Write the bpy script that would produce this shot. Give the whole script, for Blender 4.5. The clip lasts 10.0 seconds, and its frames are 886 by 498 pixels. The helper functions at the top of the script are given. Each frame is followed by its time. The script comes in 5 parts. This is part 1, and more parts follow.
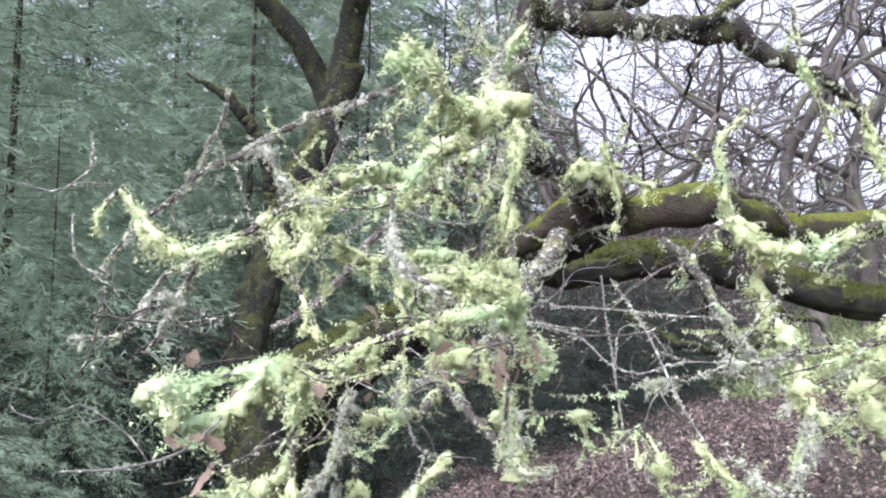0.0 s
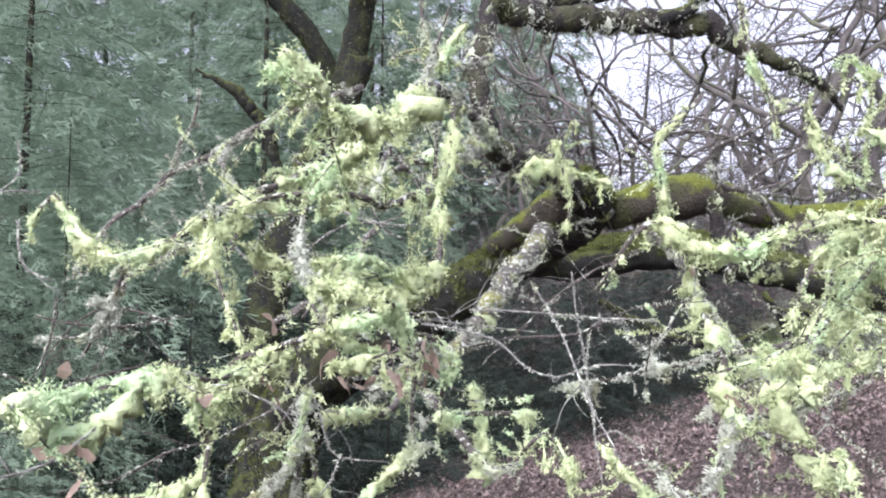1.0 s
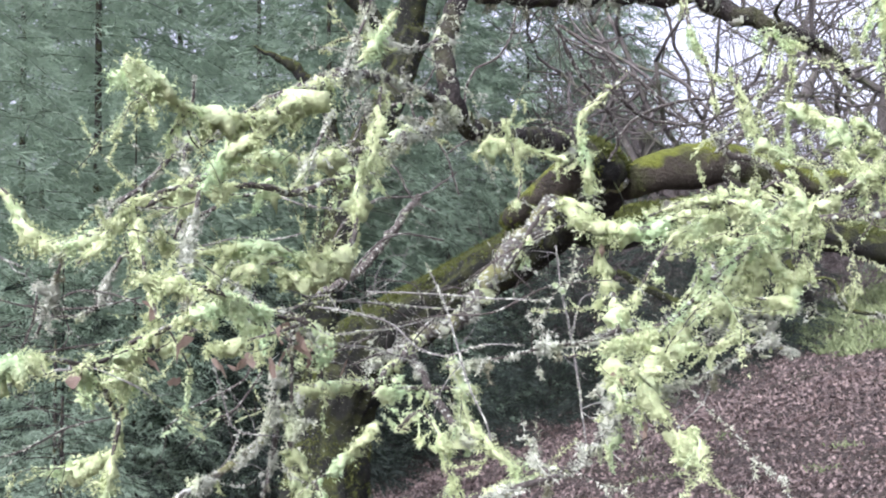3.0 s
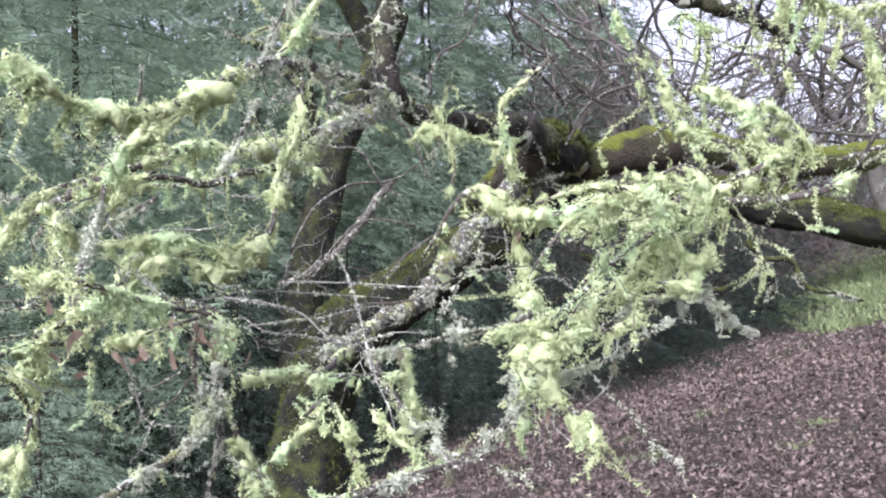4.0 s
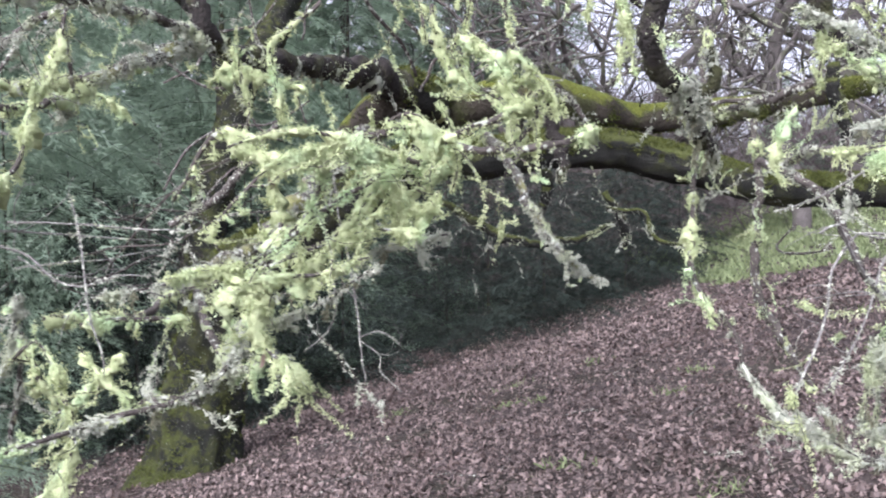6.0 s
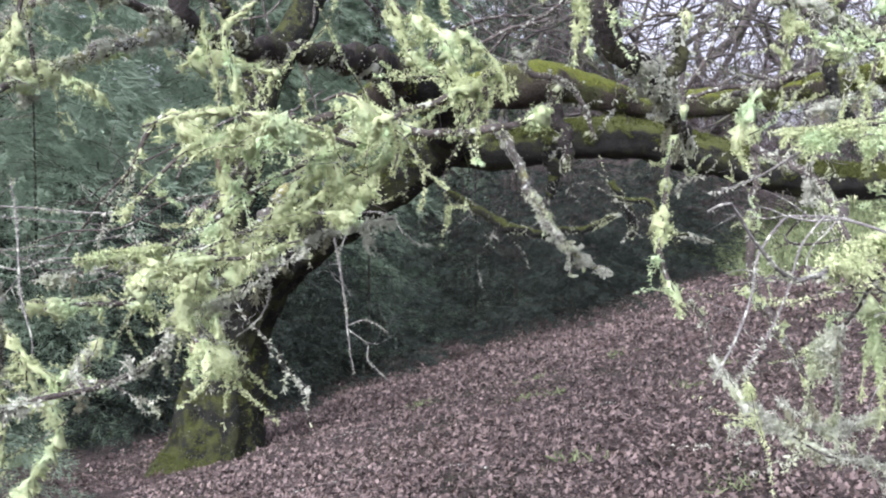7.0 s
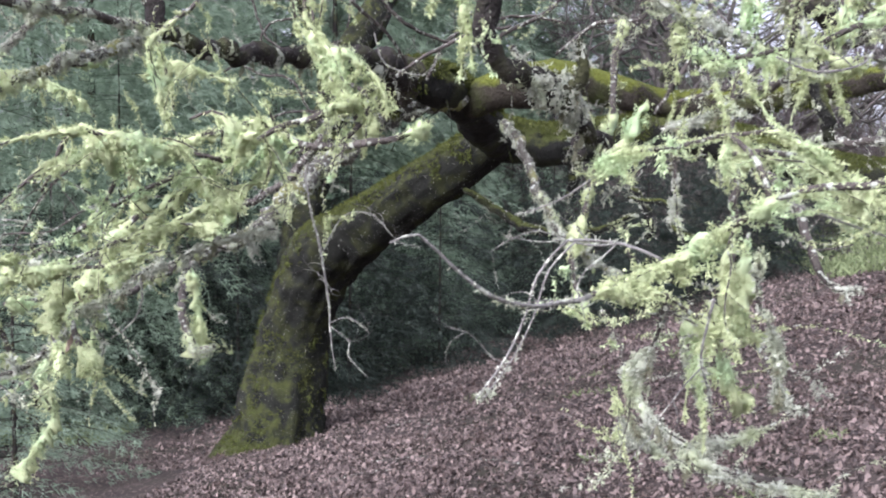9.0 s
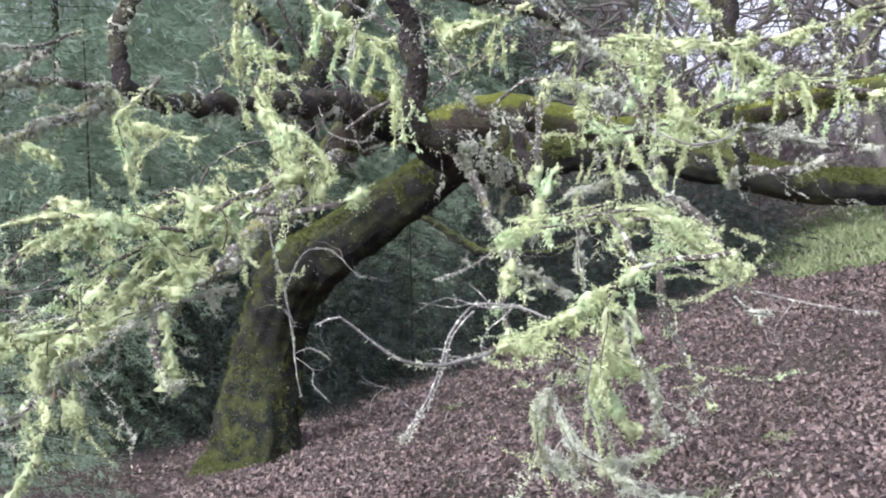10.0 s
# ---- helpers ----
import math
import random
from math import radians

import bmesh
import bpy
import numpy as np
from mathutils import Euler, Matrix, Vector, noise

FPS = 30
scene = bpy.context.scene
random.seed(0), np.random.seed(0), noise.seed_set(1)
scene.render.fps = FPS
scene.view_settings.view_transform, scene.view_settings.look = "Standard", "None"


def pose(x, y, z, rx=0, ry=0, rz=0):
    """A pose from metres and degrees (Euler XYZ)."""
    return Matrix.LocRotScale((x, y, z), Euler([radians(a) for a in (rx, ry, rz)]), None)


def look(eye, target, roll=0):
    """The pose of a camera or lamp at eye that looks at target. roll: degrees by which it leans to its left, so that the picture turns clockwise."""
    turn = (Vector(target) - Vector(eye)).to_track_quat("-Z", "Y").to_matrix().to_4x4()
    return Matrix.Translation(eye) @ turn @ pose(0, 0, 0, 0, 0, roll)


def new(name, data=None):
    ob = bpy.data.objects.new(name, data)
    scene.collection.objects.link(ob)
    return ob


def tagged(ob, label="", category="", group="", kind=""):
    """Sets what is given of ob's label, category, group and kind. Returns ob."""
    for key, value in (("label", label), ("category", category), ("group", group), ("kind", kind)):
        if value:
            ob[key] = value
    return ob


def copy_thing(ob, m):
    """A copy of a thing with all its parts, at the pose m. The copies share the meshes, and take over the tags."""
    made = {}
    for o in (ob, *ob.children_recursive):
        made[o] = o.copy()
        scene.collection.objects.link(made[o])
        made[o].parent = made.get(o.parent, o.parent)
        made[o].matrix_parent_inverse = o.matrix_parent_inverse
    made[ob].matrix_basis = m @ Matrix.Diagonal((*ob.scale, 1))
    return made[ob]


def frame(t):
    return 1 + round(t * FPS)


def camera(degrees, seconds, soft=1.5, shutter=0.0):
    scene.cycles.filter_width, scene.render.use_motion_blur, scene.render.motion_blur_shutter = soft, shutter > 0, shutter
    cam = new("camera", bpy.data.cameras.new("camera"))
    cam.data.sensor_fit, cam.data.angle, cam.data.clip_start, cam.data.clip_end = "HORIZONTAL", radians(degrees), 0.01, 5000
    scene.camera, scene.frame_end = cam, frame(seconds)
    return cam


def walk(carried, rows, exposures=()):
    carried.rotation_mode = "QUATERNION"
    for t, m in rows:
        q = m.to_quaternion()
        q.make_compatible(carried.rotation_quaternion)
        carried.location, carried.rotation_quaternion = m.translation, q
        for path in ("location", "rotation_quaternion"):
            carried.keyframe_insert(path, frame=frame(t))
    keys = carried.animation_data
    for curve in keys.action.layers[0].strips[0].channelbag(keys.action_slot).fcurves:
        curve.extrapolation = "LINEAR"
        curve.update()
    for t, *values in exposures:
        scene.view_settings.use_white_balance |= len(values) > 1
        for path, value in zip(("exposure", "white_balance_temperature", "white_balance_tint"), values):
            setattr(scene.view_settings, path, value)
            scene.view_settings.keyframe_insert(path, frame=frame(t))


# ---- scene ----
cam = camera(53.1, 10.0, soft=2.0, shutter=0.3)
PATH = [
    (0, (0.169, 0.219, 1.469), (0.059, 2.208, 1.649), 0.6),
    (0.5, (0.265, 0.216, 1.478), (0.141, 2.204, 1.668), 0.4),
    (1, (0.338, 0.226, 1.492), (0.177, 2.213, 1.65), 0.2),
    (1.5, (0.436, 0.213, 1.503), (0.185, 2.193, 1.627), -0.5),
    (2, (0.525, 0.194, 1.514), (0.23, 2.17, 1.613), -1.0),
    (2.2, (0.547, 0.2, 1.515), (0.247, 2.176, 1.607), -1.1),
    (3.3, (0.7, 0.209, 1.516), (0.347, 2.176, 1.599), -0.4),
    (3.5, (0.732, 0.214, 1.519), (0.387, 2.182, 1.598), -0.7),
    (4, (0.789, 0.224, 1.521), (0.462, 2.196, 1.569), -1.4),
    (4.5, (0.869, 0.212, 1.529), (0.456, 2.169, 1.546), -1.4),
    (5, (0.961, 0.205, 1.535), (0.541, 2.16, 1.551), -1.9),
    (5.5, (1.034, 0.222, 1.532), (0.783, 2.205, 1.475), -2.0),
    (6, (1.111, 0.264, 1.514), (0.94, 2.255, 1.44), -0.3),
    (6.2, (1.143, 0.286, 1.509), (0.961, 2.276, 1.44), 0.5),
    (7.3, (1.321, 0.328, 1.499), (1.034, 2.304, 1.39), -0.6),
    (7.5, (1.364, 0.341, 1.499), (1.049, 2.312, 1.376), -0.5),
    (8, (1.455, 0.346, 1.512), (1.062, 2.301, 1.365), 0.6),
    (8.5, (1.549, 0.352, 1.526), (1.14, 2.304, 1.375), 0.0),
    (9, (1.65, 0.337, 1.539), (1.181, 2.278, 1.425), 0.5),
    (9.5, (1.729, 0.255, 1.594), (1.29, 2.204, 1.503), -0.6),
    (10, (1.772, 0.144, 1.636), (1.358, 2.098, 1.539), -1.2),
]
walk(cam, [(t, look(eye, target, roll)) for t, eye, target, roll in PATH], [(0, 1.53, 5800, 25), (4.5, 1.49, 5800, 25), (8, 1.34, 5800, 25), (10, 1.38, 5800, 25)])

# ---- sky, sun, light ----
world = bpy.data.worlds.new("overcast_sky")
scene.world = world
world.use_nodes = True
wn, wl = world.node_tree.nodes, world.node_tree.links
wn.clear()
sky = wn.new("ShaderNodeTexSky")
sky.sky_type = "NISHITA"
sky.sun_disc = False
sky.sun_elevation, sky.sun_rotation = radians(38), radians(200)
sky.air_density, sky.dust_density, sky.ozone_density = 1.0, 6.0, 1.0
soft_sky = wn.new("ShaderNodeHueSaturation")
soft_sky.inputs["Saturation"].default_value = 0.25
background = wn.new("ShaderNodeBackground")
background.inputs["Strength"].default_value = 0.15
world_out = wn.new("ShaderNodeOutputWorld")
wl.new(sky.outputs[0], soft_sky.inputs["Color"])
wl.new(soft_sky.outputs[0], background.inputs[0])
wl.new(background.outputs[0], world_out.inputs[0])

sun = new("sun", bpy.data.lights.new("sun", "SUN"))
sun.data.energy, sun.data.angle, sun.data.color = 0.7, radians(60), (1.0, 0.98, 0.95)
sun.matrix_world = look((0, 0, 20), (4.5, 11, 0))


# ---- materials ----
def rgb(v):
    return (*v, 1)


def material(name, dark, light, scale=8.0, rough=0.85, bump=0.3, fine=60.0, third=None, spots=None, spot_scale=20.0, spot_size=0.5,
             per_piece=0.0, on_top=None, top_from=0.2, patch_from=0.5, sheer=0.0, stretch=(1, 1, 1)):
    """A rough natural surface: two colours over coarse and fine noise, a third in patches, spots, and growth on upper sides."""
    m = bpy.data.materials.new(name)
    m.use_nodes = True
    n, l = m.node_tree.nodes, m.node_tree.links
    n.clear()
    out, shader = n.new("ShaderNodeOutputMaterial"), n.new("ShaderNodeBsdfPrincipled")
    geometry, coords, turn = n.new("ShaderNodeNewGeometry"), n.new("ShaderNodeTexCoord"), n.new("ShaderNodeMapping")
    turn.inputs["Scale"].default_value = stretch
    l.new(coords.outputs["Object"], turn.inputs[0])

    def noisy(size, detail=5.0):
        t = n.new("ShaderNodeTexNoise")
        t.inputs["Scale"].default_value, t.inputs["Detail"].default_value = size, detail
        l.new(turn.outputs[0], t.inputs["Vector"])
        return t.outputs[0]

    def ramp(value, low, high):
        r = n.new("ShaderNodeMapRange")
        r.inputs[1].default_value, r.inputs[2].default_value = low, high
        l.new(value, r.inputs[0])
        return r.outputs[0]

    def mixed(factor, a, b):
        x = n.new("ShaderNodeMix")
        x.data_type = "RGBA"
        l.new(factor, x.inputs[0])
        for socket, v in ((6, a), (7, b)):
            if isinstance(v, tuple):
                x.inputs[socket].default_value = rgb(v)
            else:
                l.new(v, x.inputs[socket])
        return x.outputs[2]

    def calc(kind, a, b):
        x = n.new("ShaderNodeMath")
        x.operation = kind
        for k, v in enumerate((a, b)):
            if isinstance(v, float):
                x.inputs[k].default_value = v
            else:
                l.new(v, x.inputs[k])
        return x.outputs[0]

    coarse, grain = noisy(scale), noisy(fine, 6.0)
    factor = calc("ADD", calc("MULTIPLY", ramp(coarse, 0.3, 0.7), 0.6), calc("MULTIPLY", ramp(grain, 0.3, 0.7), 0.4))
    if per_piece:
        factor = calc("ADD", calc("MULTIPLY", factor, 1 - per_piece), calc("MULTIPLY", geometry.outputs["Random Per Island"], per_piece))
    colour = mixed(factor, dark, light)
    if third:
        colour = mixed(ramp(noisy(scale * 0.45), patch_from, patch_from + 0.16), colour, third)
    if spots:
        colour = mixed(ramp(noisy(spot_scale, 3.0), spot_size, spot_size + 0.06), colour, spots)
    if on_top:
        split = n.new("ShaderNodeSeparateXYZ")
        l.new(geometry.outputs["Normal"], split.inputs[0])
        grown = calc("ADD", split.outputs[2], calc("MULTIPLY", calc("SUBTRACT", coarse, 0.5), 2.2))
        moss = mixed(ramp(grain, 0.3, 0.7), tuple(c * 0.55 for c in on_top), on_top)
        colour = mixed(ramp(grown, top_from, top_from + 0.35), colour, moss)
    l.new(colour, shader.inputs["Base Color"])
    shader.inputs["Roughness"].default_value = rough
    shader.inputs["Specular IOR Level"].default_value = 0.25
    if bump:
        b = n.new("ShaderNodeBump")
        b.inputs["Strength"].default_value, b.inputs["Distance"].default_value = bump, 0.02
        l.new(calc("ADD", grain, coarse), b.inputs["Height"])
        l.new(b.outputs[0], shader.inputs["Normal"])
    if sheer:
        leaf, both = n.new("ShaderNodeBsdfTranslucent"), n.new("ShaderNodeMixShader")
        l.new(colour, leaf.inputs[0])
        both.inputs[0].default_value = sheer
        l.new(shader.outputs[0], both.inputs[1])
        l.new(leaf.outputs[0], both.inputs[2])
        l.new(both.outputs[0], out.inputs[0])
    else:
        l.new(shader.outputs[0], out.inputs[0])
    return m


BARK = material("oak_bark", (0.006, 0.0062, 0.0053), (0.0215, 0.0225, 0.0175), 9, 0.9, 0.9, 70, third=(0.030, 0.035, 0.013),
                spots=(0.30, 0.32, 0.27), spot_scale=38, spot_size=0.71, on_top=(0.062, 0.074, 0.018), top_from=0.1)
TRUNK_BARK = material("mossy_trunk_bark", (0.0055, 0.006, 0.0047), (0.019, 0.0205, 0.0145), 12, 0.95, 1.0, 70, third=(0.031, 0.036, 0.012), patch_from=0.48,
                      spots=(0.42, 0.44, 0.38), spot_scale=62, spot_size=0.665, on_top=(0.052, 0.062, 0.016), top_from=0.35)
MOSSY_BARK = material("mossy_bark", (0.016, 0.014, 0.010), (0.06, 0.052, 0.038), 9, 0.95, 0.9, 80, third=(0.05, 0.06, 0.018),
                      on_top=(0.115, 0.135, 0.02), top_from=0.25)
DARK_BARK = material("dark_branch_bark", (0.010, 0.009, 0.008), (0.045, 0.040, 0.034), 20, 0.9, 0.8, 110, third=(0.055, 0.06, 0.025),
                     spots=(0.26, 0.28, 0.22), spot_scale=90, spot_size=0.69)
LICHEN_BARK = material("lichen_bark", (0.035, 0.032, 0.027), (0.15, 0.145, 0.12), 22, 0.9, 0.8, 120, third=(0.22, 0.23, 0.09),
                       spots=(0.40, 0.43, 0.37), spot_scale=55, spot_size=0.56)
TWIG_BARK = material("twig_bark", (0.028, 0.024, 0.021), (0.115, 0.103, 0.088), 25, 0.85, 0.5, 150, spots=(0.38, 0.41, 0.34), spot_scale=60, spot_size=0.58)
PALE_BARK = material("pale_twig_bark", (0.11, 0.105, 0.095), (0.26, 0.26, 0.235), 25, 0.8, 0.5, 150, spots=(0.44, 0.47, 0.38), spot_scale=60, spot_size=0.58)
LICHEN = material("yellow_green_lichen", (0.33, 0.39, 0.19), (0.665, 0.745, 0.43), 18, 0.9, 0.4, 170, per_piece=0.3, third=(0.50, 0.655, 0.38), sheer=0.2)
GREY_LICHEN = material("grey_green_lichen", (0.28, 0.30, 0.235), (0.57, 0.61, 0.49), 16, 0.9, 0.5, 160, per_piece=0.35, third=(0.46, 0.53, 0.31), sheer=0.15)
BEARD_LICHEN = material("brownish_beard_lichen", (0.11, 0.11, 0.07), (0.30, 0.31, 0.21), 12, 0.9, 0.0, 80, per_piece=0.5, sheer=0.25)
MOSS = material("cushion_moss", (0.030, 0.038, 0.010), (0.115, 0.135, 0.030), 18, 0.95, 0.0, 90, per_piece=0.5, sheer=0.2)
DEAD_LEAF = material("dead_oak_leaf", (0.15, 0.105, 0.075), (0.38, 0.30, 0.235), 20, 0.75, 0.2, 120, per_piece=0.5, sheer=0.25)
LITTER = material("leaf_litter", (0.013, 0.0100, 0.0092), (0.235, 0.186, 0.162), 3.0, 0.6, 0.2, 60, per_piece=0.9, third=(0.085, 0.062, 0.053), patch_from=0.56)
SOIL = material("litter_soil", (0.012, 0.0096, 0.0083), (0.075, 0.059, 0.050), 2.2, 0.95, 1.0, 45, third=(0.03, 0.028, 0.018), spots=(0.17, 0.135, 0.115), spot_scale=30, spot_size=0.58)
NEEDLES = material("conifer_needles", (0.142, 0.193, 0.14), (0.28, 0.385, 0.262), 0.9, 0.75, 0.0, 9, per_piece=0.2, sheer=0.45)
# Conifer green darkened: shade under and behind the oak sits in the colour.
SHADE_TONED_NEEDLES = material("shade_toned_conifer_needles", (0.014, 0.021, 0.016), (0.032, 0.047, 0.034), 1.2, 0.75, 0.0, 10, per_piece=0.3, sheer=0.25)
GRASS = material("meadow_grass", (0.11, 0.145, 0.065), (0.25, 0.305, 0.150), 0.8, 0.85, 0.0, 14, per_piece=0.5, sheer=0.3)
# Bark of the distant oaks, lightened so that haze is in the colour.
HAZED_BARK = material("hazed_bark", (0.055, 0.050, 0.046), (0.145, 0.135, 0.122), 5, 0.9, 0.4, 40, third=(0.09, 0.10, 0.06))
BRUSH = material("thicket_twigs", (0.05, 0.042, 0.04), (0.15, 0.13, 0.12), 3, 0.9, 0.0, 30, per_piece=0.5)


# ---- building ----
rng = np.random.default_rng(7)


def mesh_of(name, verts, faces, mat, smooth=True):
    me = bpy.data.meshes.new(name)
    me.from_pydata(np.asarray(verts).tolist(), [], np.asarray(faces).tolist() if not isinstance(faces, list) else faces)
    me.materials.append(mat)
    if smooth:
        me.polygons.foreach_set("use_smooth", np.ones(len(me.polygons), bool))
    me.update()
    return me


def part(name, verts, faces, mat, parent=None, label="", kind="", smooth=True):
    ob = new(name, mesh_of(name, verts, faces, mat, smooth))
    if parent:
        ob.parent = parent
    return tagged(ob, label=label, kind=kind)


def smooth_line(points, step):
    """A Catmull-Rom curve through rows of numbers, sampled about every step metres."""
    p = np.array(points, float)
    p = np.vstack([2 * p[0] - p[1], p, 2 * p[-1] - p[-2]])
    rows = []
    for a, b, c, d in zip(p, p[1:], p[2:], p[3:]):
        count = max(2, int(np.linalg.norm((c - b)[:3]) / step))
        for s in np.arange(count) / count:
            rows.append(0.5 * (2 * b + (c - a) * s + (2 * a - 5 * b + 4 * c - d) * s**2 + (3 * b - a - 3 * c + d) * s**3))
    return np.array(rows + [p[-2]])


def frames_along(line):
    tangent = np.gradient(line[:, :3], axis=0)
    tangent /= np.linalg.norm(tangent, axis=1)[:, None] + 1e-9
    axes = np.array([(0.31, 0.17, 0.93), (0.93, 0.31, -0.17), (-0.17, 0.93, 0.31)])
    side = np.cross(tangent, axes[np.abs(tangent @ axes.T).max(axis=0).argmin()])
    side /= np.linalg.norm(side, axis=1)[:, None] + 1e-9
    return tangent, side, np.cross(tangent, side)


def tube(line, sides=8, rough=0.12, lump=0.1, ridges=0.0):
    """A closed tapering tube round rows of x, y, z, radius, with an uneven skin."""
    tangent, side, up = frames_along(line)
    a = np.linspace(0, 2 * math.pi, sides, endpoint=False)
    radius = line[:, 3][:, None] * np.ones(sides)
    verts = np.empty((len(line), sides, 3))
    for i in range(len(line)):
        for k in range(sides):
            d = side[i] * math.cos(a[k]) + up[i] * math.sin(a[k])
            q = line[i, :3] + d * line[i, 3]
            wob = noise.noise(Vector(q) / max(lump, 0.01)) * rough + noise.noise(Vector(q) / max(lump * 0.3, 0.004)) * rough * 0.5
            if ridges:
                groove = abs(noise.noise(Vector((math.cos(a[k]) * 3.2, math.sin(a[k]) * 3.2, i * 0.035))))
                wob += ridges * (groove - 0.25) + ridges * 0.5 * noise.noise(Vector((math.cos(a[k]) * 7, math.sin(a[k]) * 7, i * 0.07)))
            verts[i, k] = line[i, :3] + d * radius[i, k] * (1 + wob)
    n = len(line)
    faces = [[i * sides + k, i * sides + (k + 1) % sides, (i + 1) * sides + (k + 1) % sides, (i + 1) * sides + k] for i in range(n - 1) for k in range(sides)]
    faces += [list(range(sides - 1, -1, -1)), [(n - 1) * sides + k for k in range(sides)]]
    return verts.reshape(-1, 3), faces


def join(pieces):
    verts, faces, base = [], [], 0
    for v, f in pieces:
        verts.append(np.asarray(v))
        faces += [[i + base for i in face] for face in (f.tolist() if hasattr(f, "tolist") else f)]
        base += len(v)
    return np.vstack(verts), faces


def unit(v):
    return v / (np.linalg.norm(v, axis=-1, keepdims=True) + 1e-9)


def tufts(roots, ways, length, width, bend=0.5, sag=0.3):
    """Forked straps, one from each root: two lobes that part from one base."""
    n = len(roots)
    across = unit(np.cross(ways, unit(rng.normal(size=(n, 3)))))
    w = across * (width[:, None] / 2)
    down = np.array([0, 0, -1.0])
    verts, faces = [roots - w * 0.7, roots + w * 0.7], []
    for k in (-0.45, 0.45):
        d = unit(ways + rng.normal(size=(n, 3)) * bend * 0.7 + down * sag + across * k)
        p = roots + d * (length * (0.75 + 0.5 * rng.random(n)))[:, None]
        c = len(verts)
        verts += [p - w * 0.6, p + w * 0.6]
        faces.append([0, 1, c + 1, c])
    count = len(verts)
    verts = np.stack(verts, axis=1).reshape(-1, 3)
    faces = (np.array(faces)[None] + (np.arange(n) * count)[:, None, None]).reshape(-1, 4)
    return verts, faces


def along(line, n, spread=None):
    """n random places along a line, with their radius and three axes; spread weights the stretches."""
    weight = np.ones(len(line) - 1) if spread is None else spread[:-1]
    seg = np.linalg.norm(np.diff(line[:, :3], axis=0), axis=1) * weight
    i = rng.choice(len(line) - 1, size=n, p=seg / seg.sum())
    s = rng.random(n)[:, None]
    q = line[i] * (1 - s) + line[i + 1] * s
    tangent, side, up = frames_along(line)
    return q, tangent[i], side[i], up[i]


def thickness(p, clump, gaps):
    """How thick the lichen sits at a place: cushions with bare stretches between."""
    return min(1.5, max(0.0, gaps + 1.9 * noise.noise(Vector(p) / clump) + 0.5 * noise.noise(Vector(p) / (clump * 0.35))))


def cushion(line, fluff, clump, gaps, sides=9):
    """The soft body of the lichen: a lumpy sleeve that swells into cushions and shrinks under the bark between them."""
    steps = np.concatenate([[0], np.cumsum(np.linalg.norm(np.diff(line[:, :3], axis=0), axis=1))])
    n = max(4, int(steps[-1] / 0.0095))
    line = np.stack([np.interp(np.linspace(0, steps[-1], n), steps, line[:, k]) for k in range(4)], axis=1)
    tangent, side, up = frames_along(line)
    verts = np.empty((n, sides, 3))
    for i in range(n):
        c = thickness(line[i, :3], clump, gaps)
        for k in range(sides):
            a = 2 * math.pi * k / sides
            d = side[i] * math.cos(a) + up[i] * math.sin(a)
            q = Vector(line[i, :3] + d * 0.012)
            lump = max(0.0, 0.7 + 1.9 * noise.noise(q / 0.017) + 1.6 * noise.noise(q / 0.0065))
            p = line[i, :3] + d * (line[i, 3] * 0.7 + (fluff * c if 0 < i < n - 1 else 0.0) * lump)
            p[2] -= fluff * 0.45 * c * lump
            verts[i, k] = p
    faces = [[i * sides + k, i * sides + (k + 1) % sides, (i + 1) * sides + (k + 1) % sides, (i + 1) * sides + k] for i in range(n - 1) for k in range(sides)]
    return verts.reshape(-1, 3), faces


def grow_lichen(line, per_metre, size, clump=0.075, sag=0.3, gaps=0.3, fluff=0.006, body=0):
    """Lichen round a branch in loose cushions with bare gaps, set with fine short forked straps."""
    total = np.linalg.norm(np.diff(line[:, :3], axis=0), axis=1).sum()
    n = int(per_metre * total)
    weight = np.array([0.05 + thickness(r[:3], clump, gaps) for r in line])
    q, t, s, u = along(line, n, weight)
    a = rng.random(n) * 2 * math.pi
    out = s * np.cos(a)[:, None] + u * np.sin(a)[:, None]
    out = unit(out + t * rng.normal(size=(n, 1)) * 0.5)
    way = unit(out + rng.normal(size=(n, 3)) * 0.6)
    local = np.array([0.15 + thickness(r, clump, gaps) for r in q[:, :3]])
    bumps = np.array([max(0.05, 0.8 + 2.1 * noise.noise(Vector(v) / 0.019)) for v in q[:, :3] + out * 0.012])
    deep = (0.3 + 0.95 * rng.random(n)) if body else rng.random(n) ** 0.7
    roots = q[:, :3] + out * (q[:, 3] * 0.75 + fluff * local * bumps * deep)[:, None]
    roots[:, 2] -= fluff * 0.45 * local * bumps
    straps = tufts(roots, way, size * (0.45 + 0.8 * rng.random(n)), size * 0.42 * (0.6 + 0.8 * rng.random(n)), 0.9, sag)
    return join([cushion(line, fluff * 0.80, clump, gaps, body), straps]) if body else straps


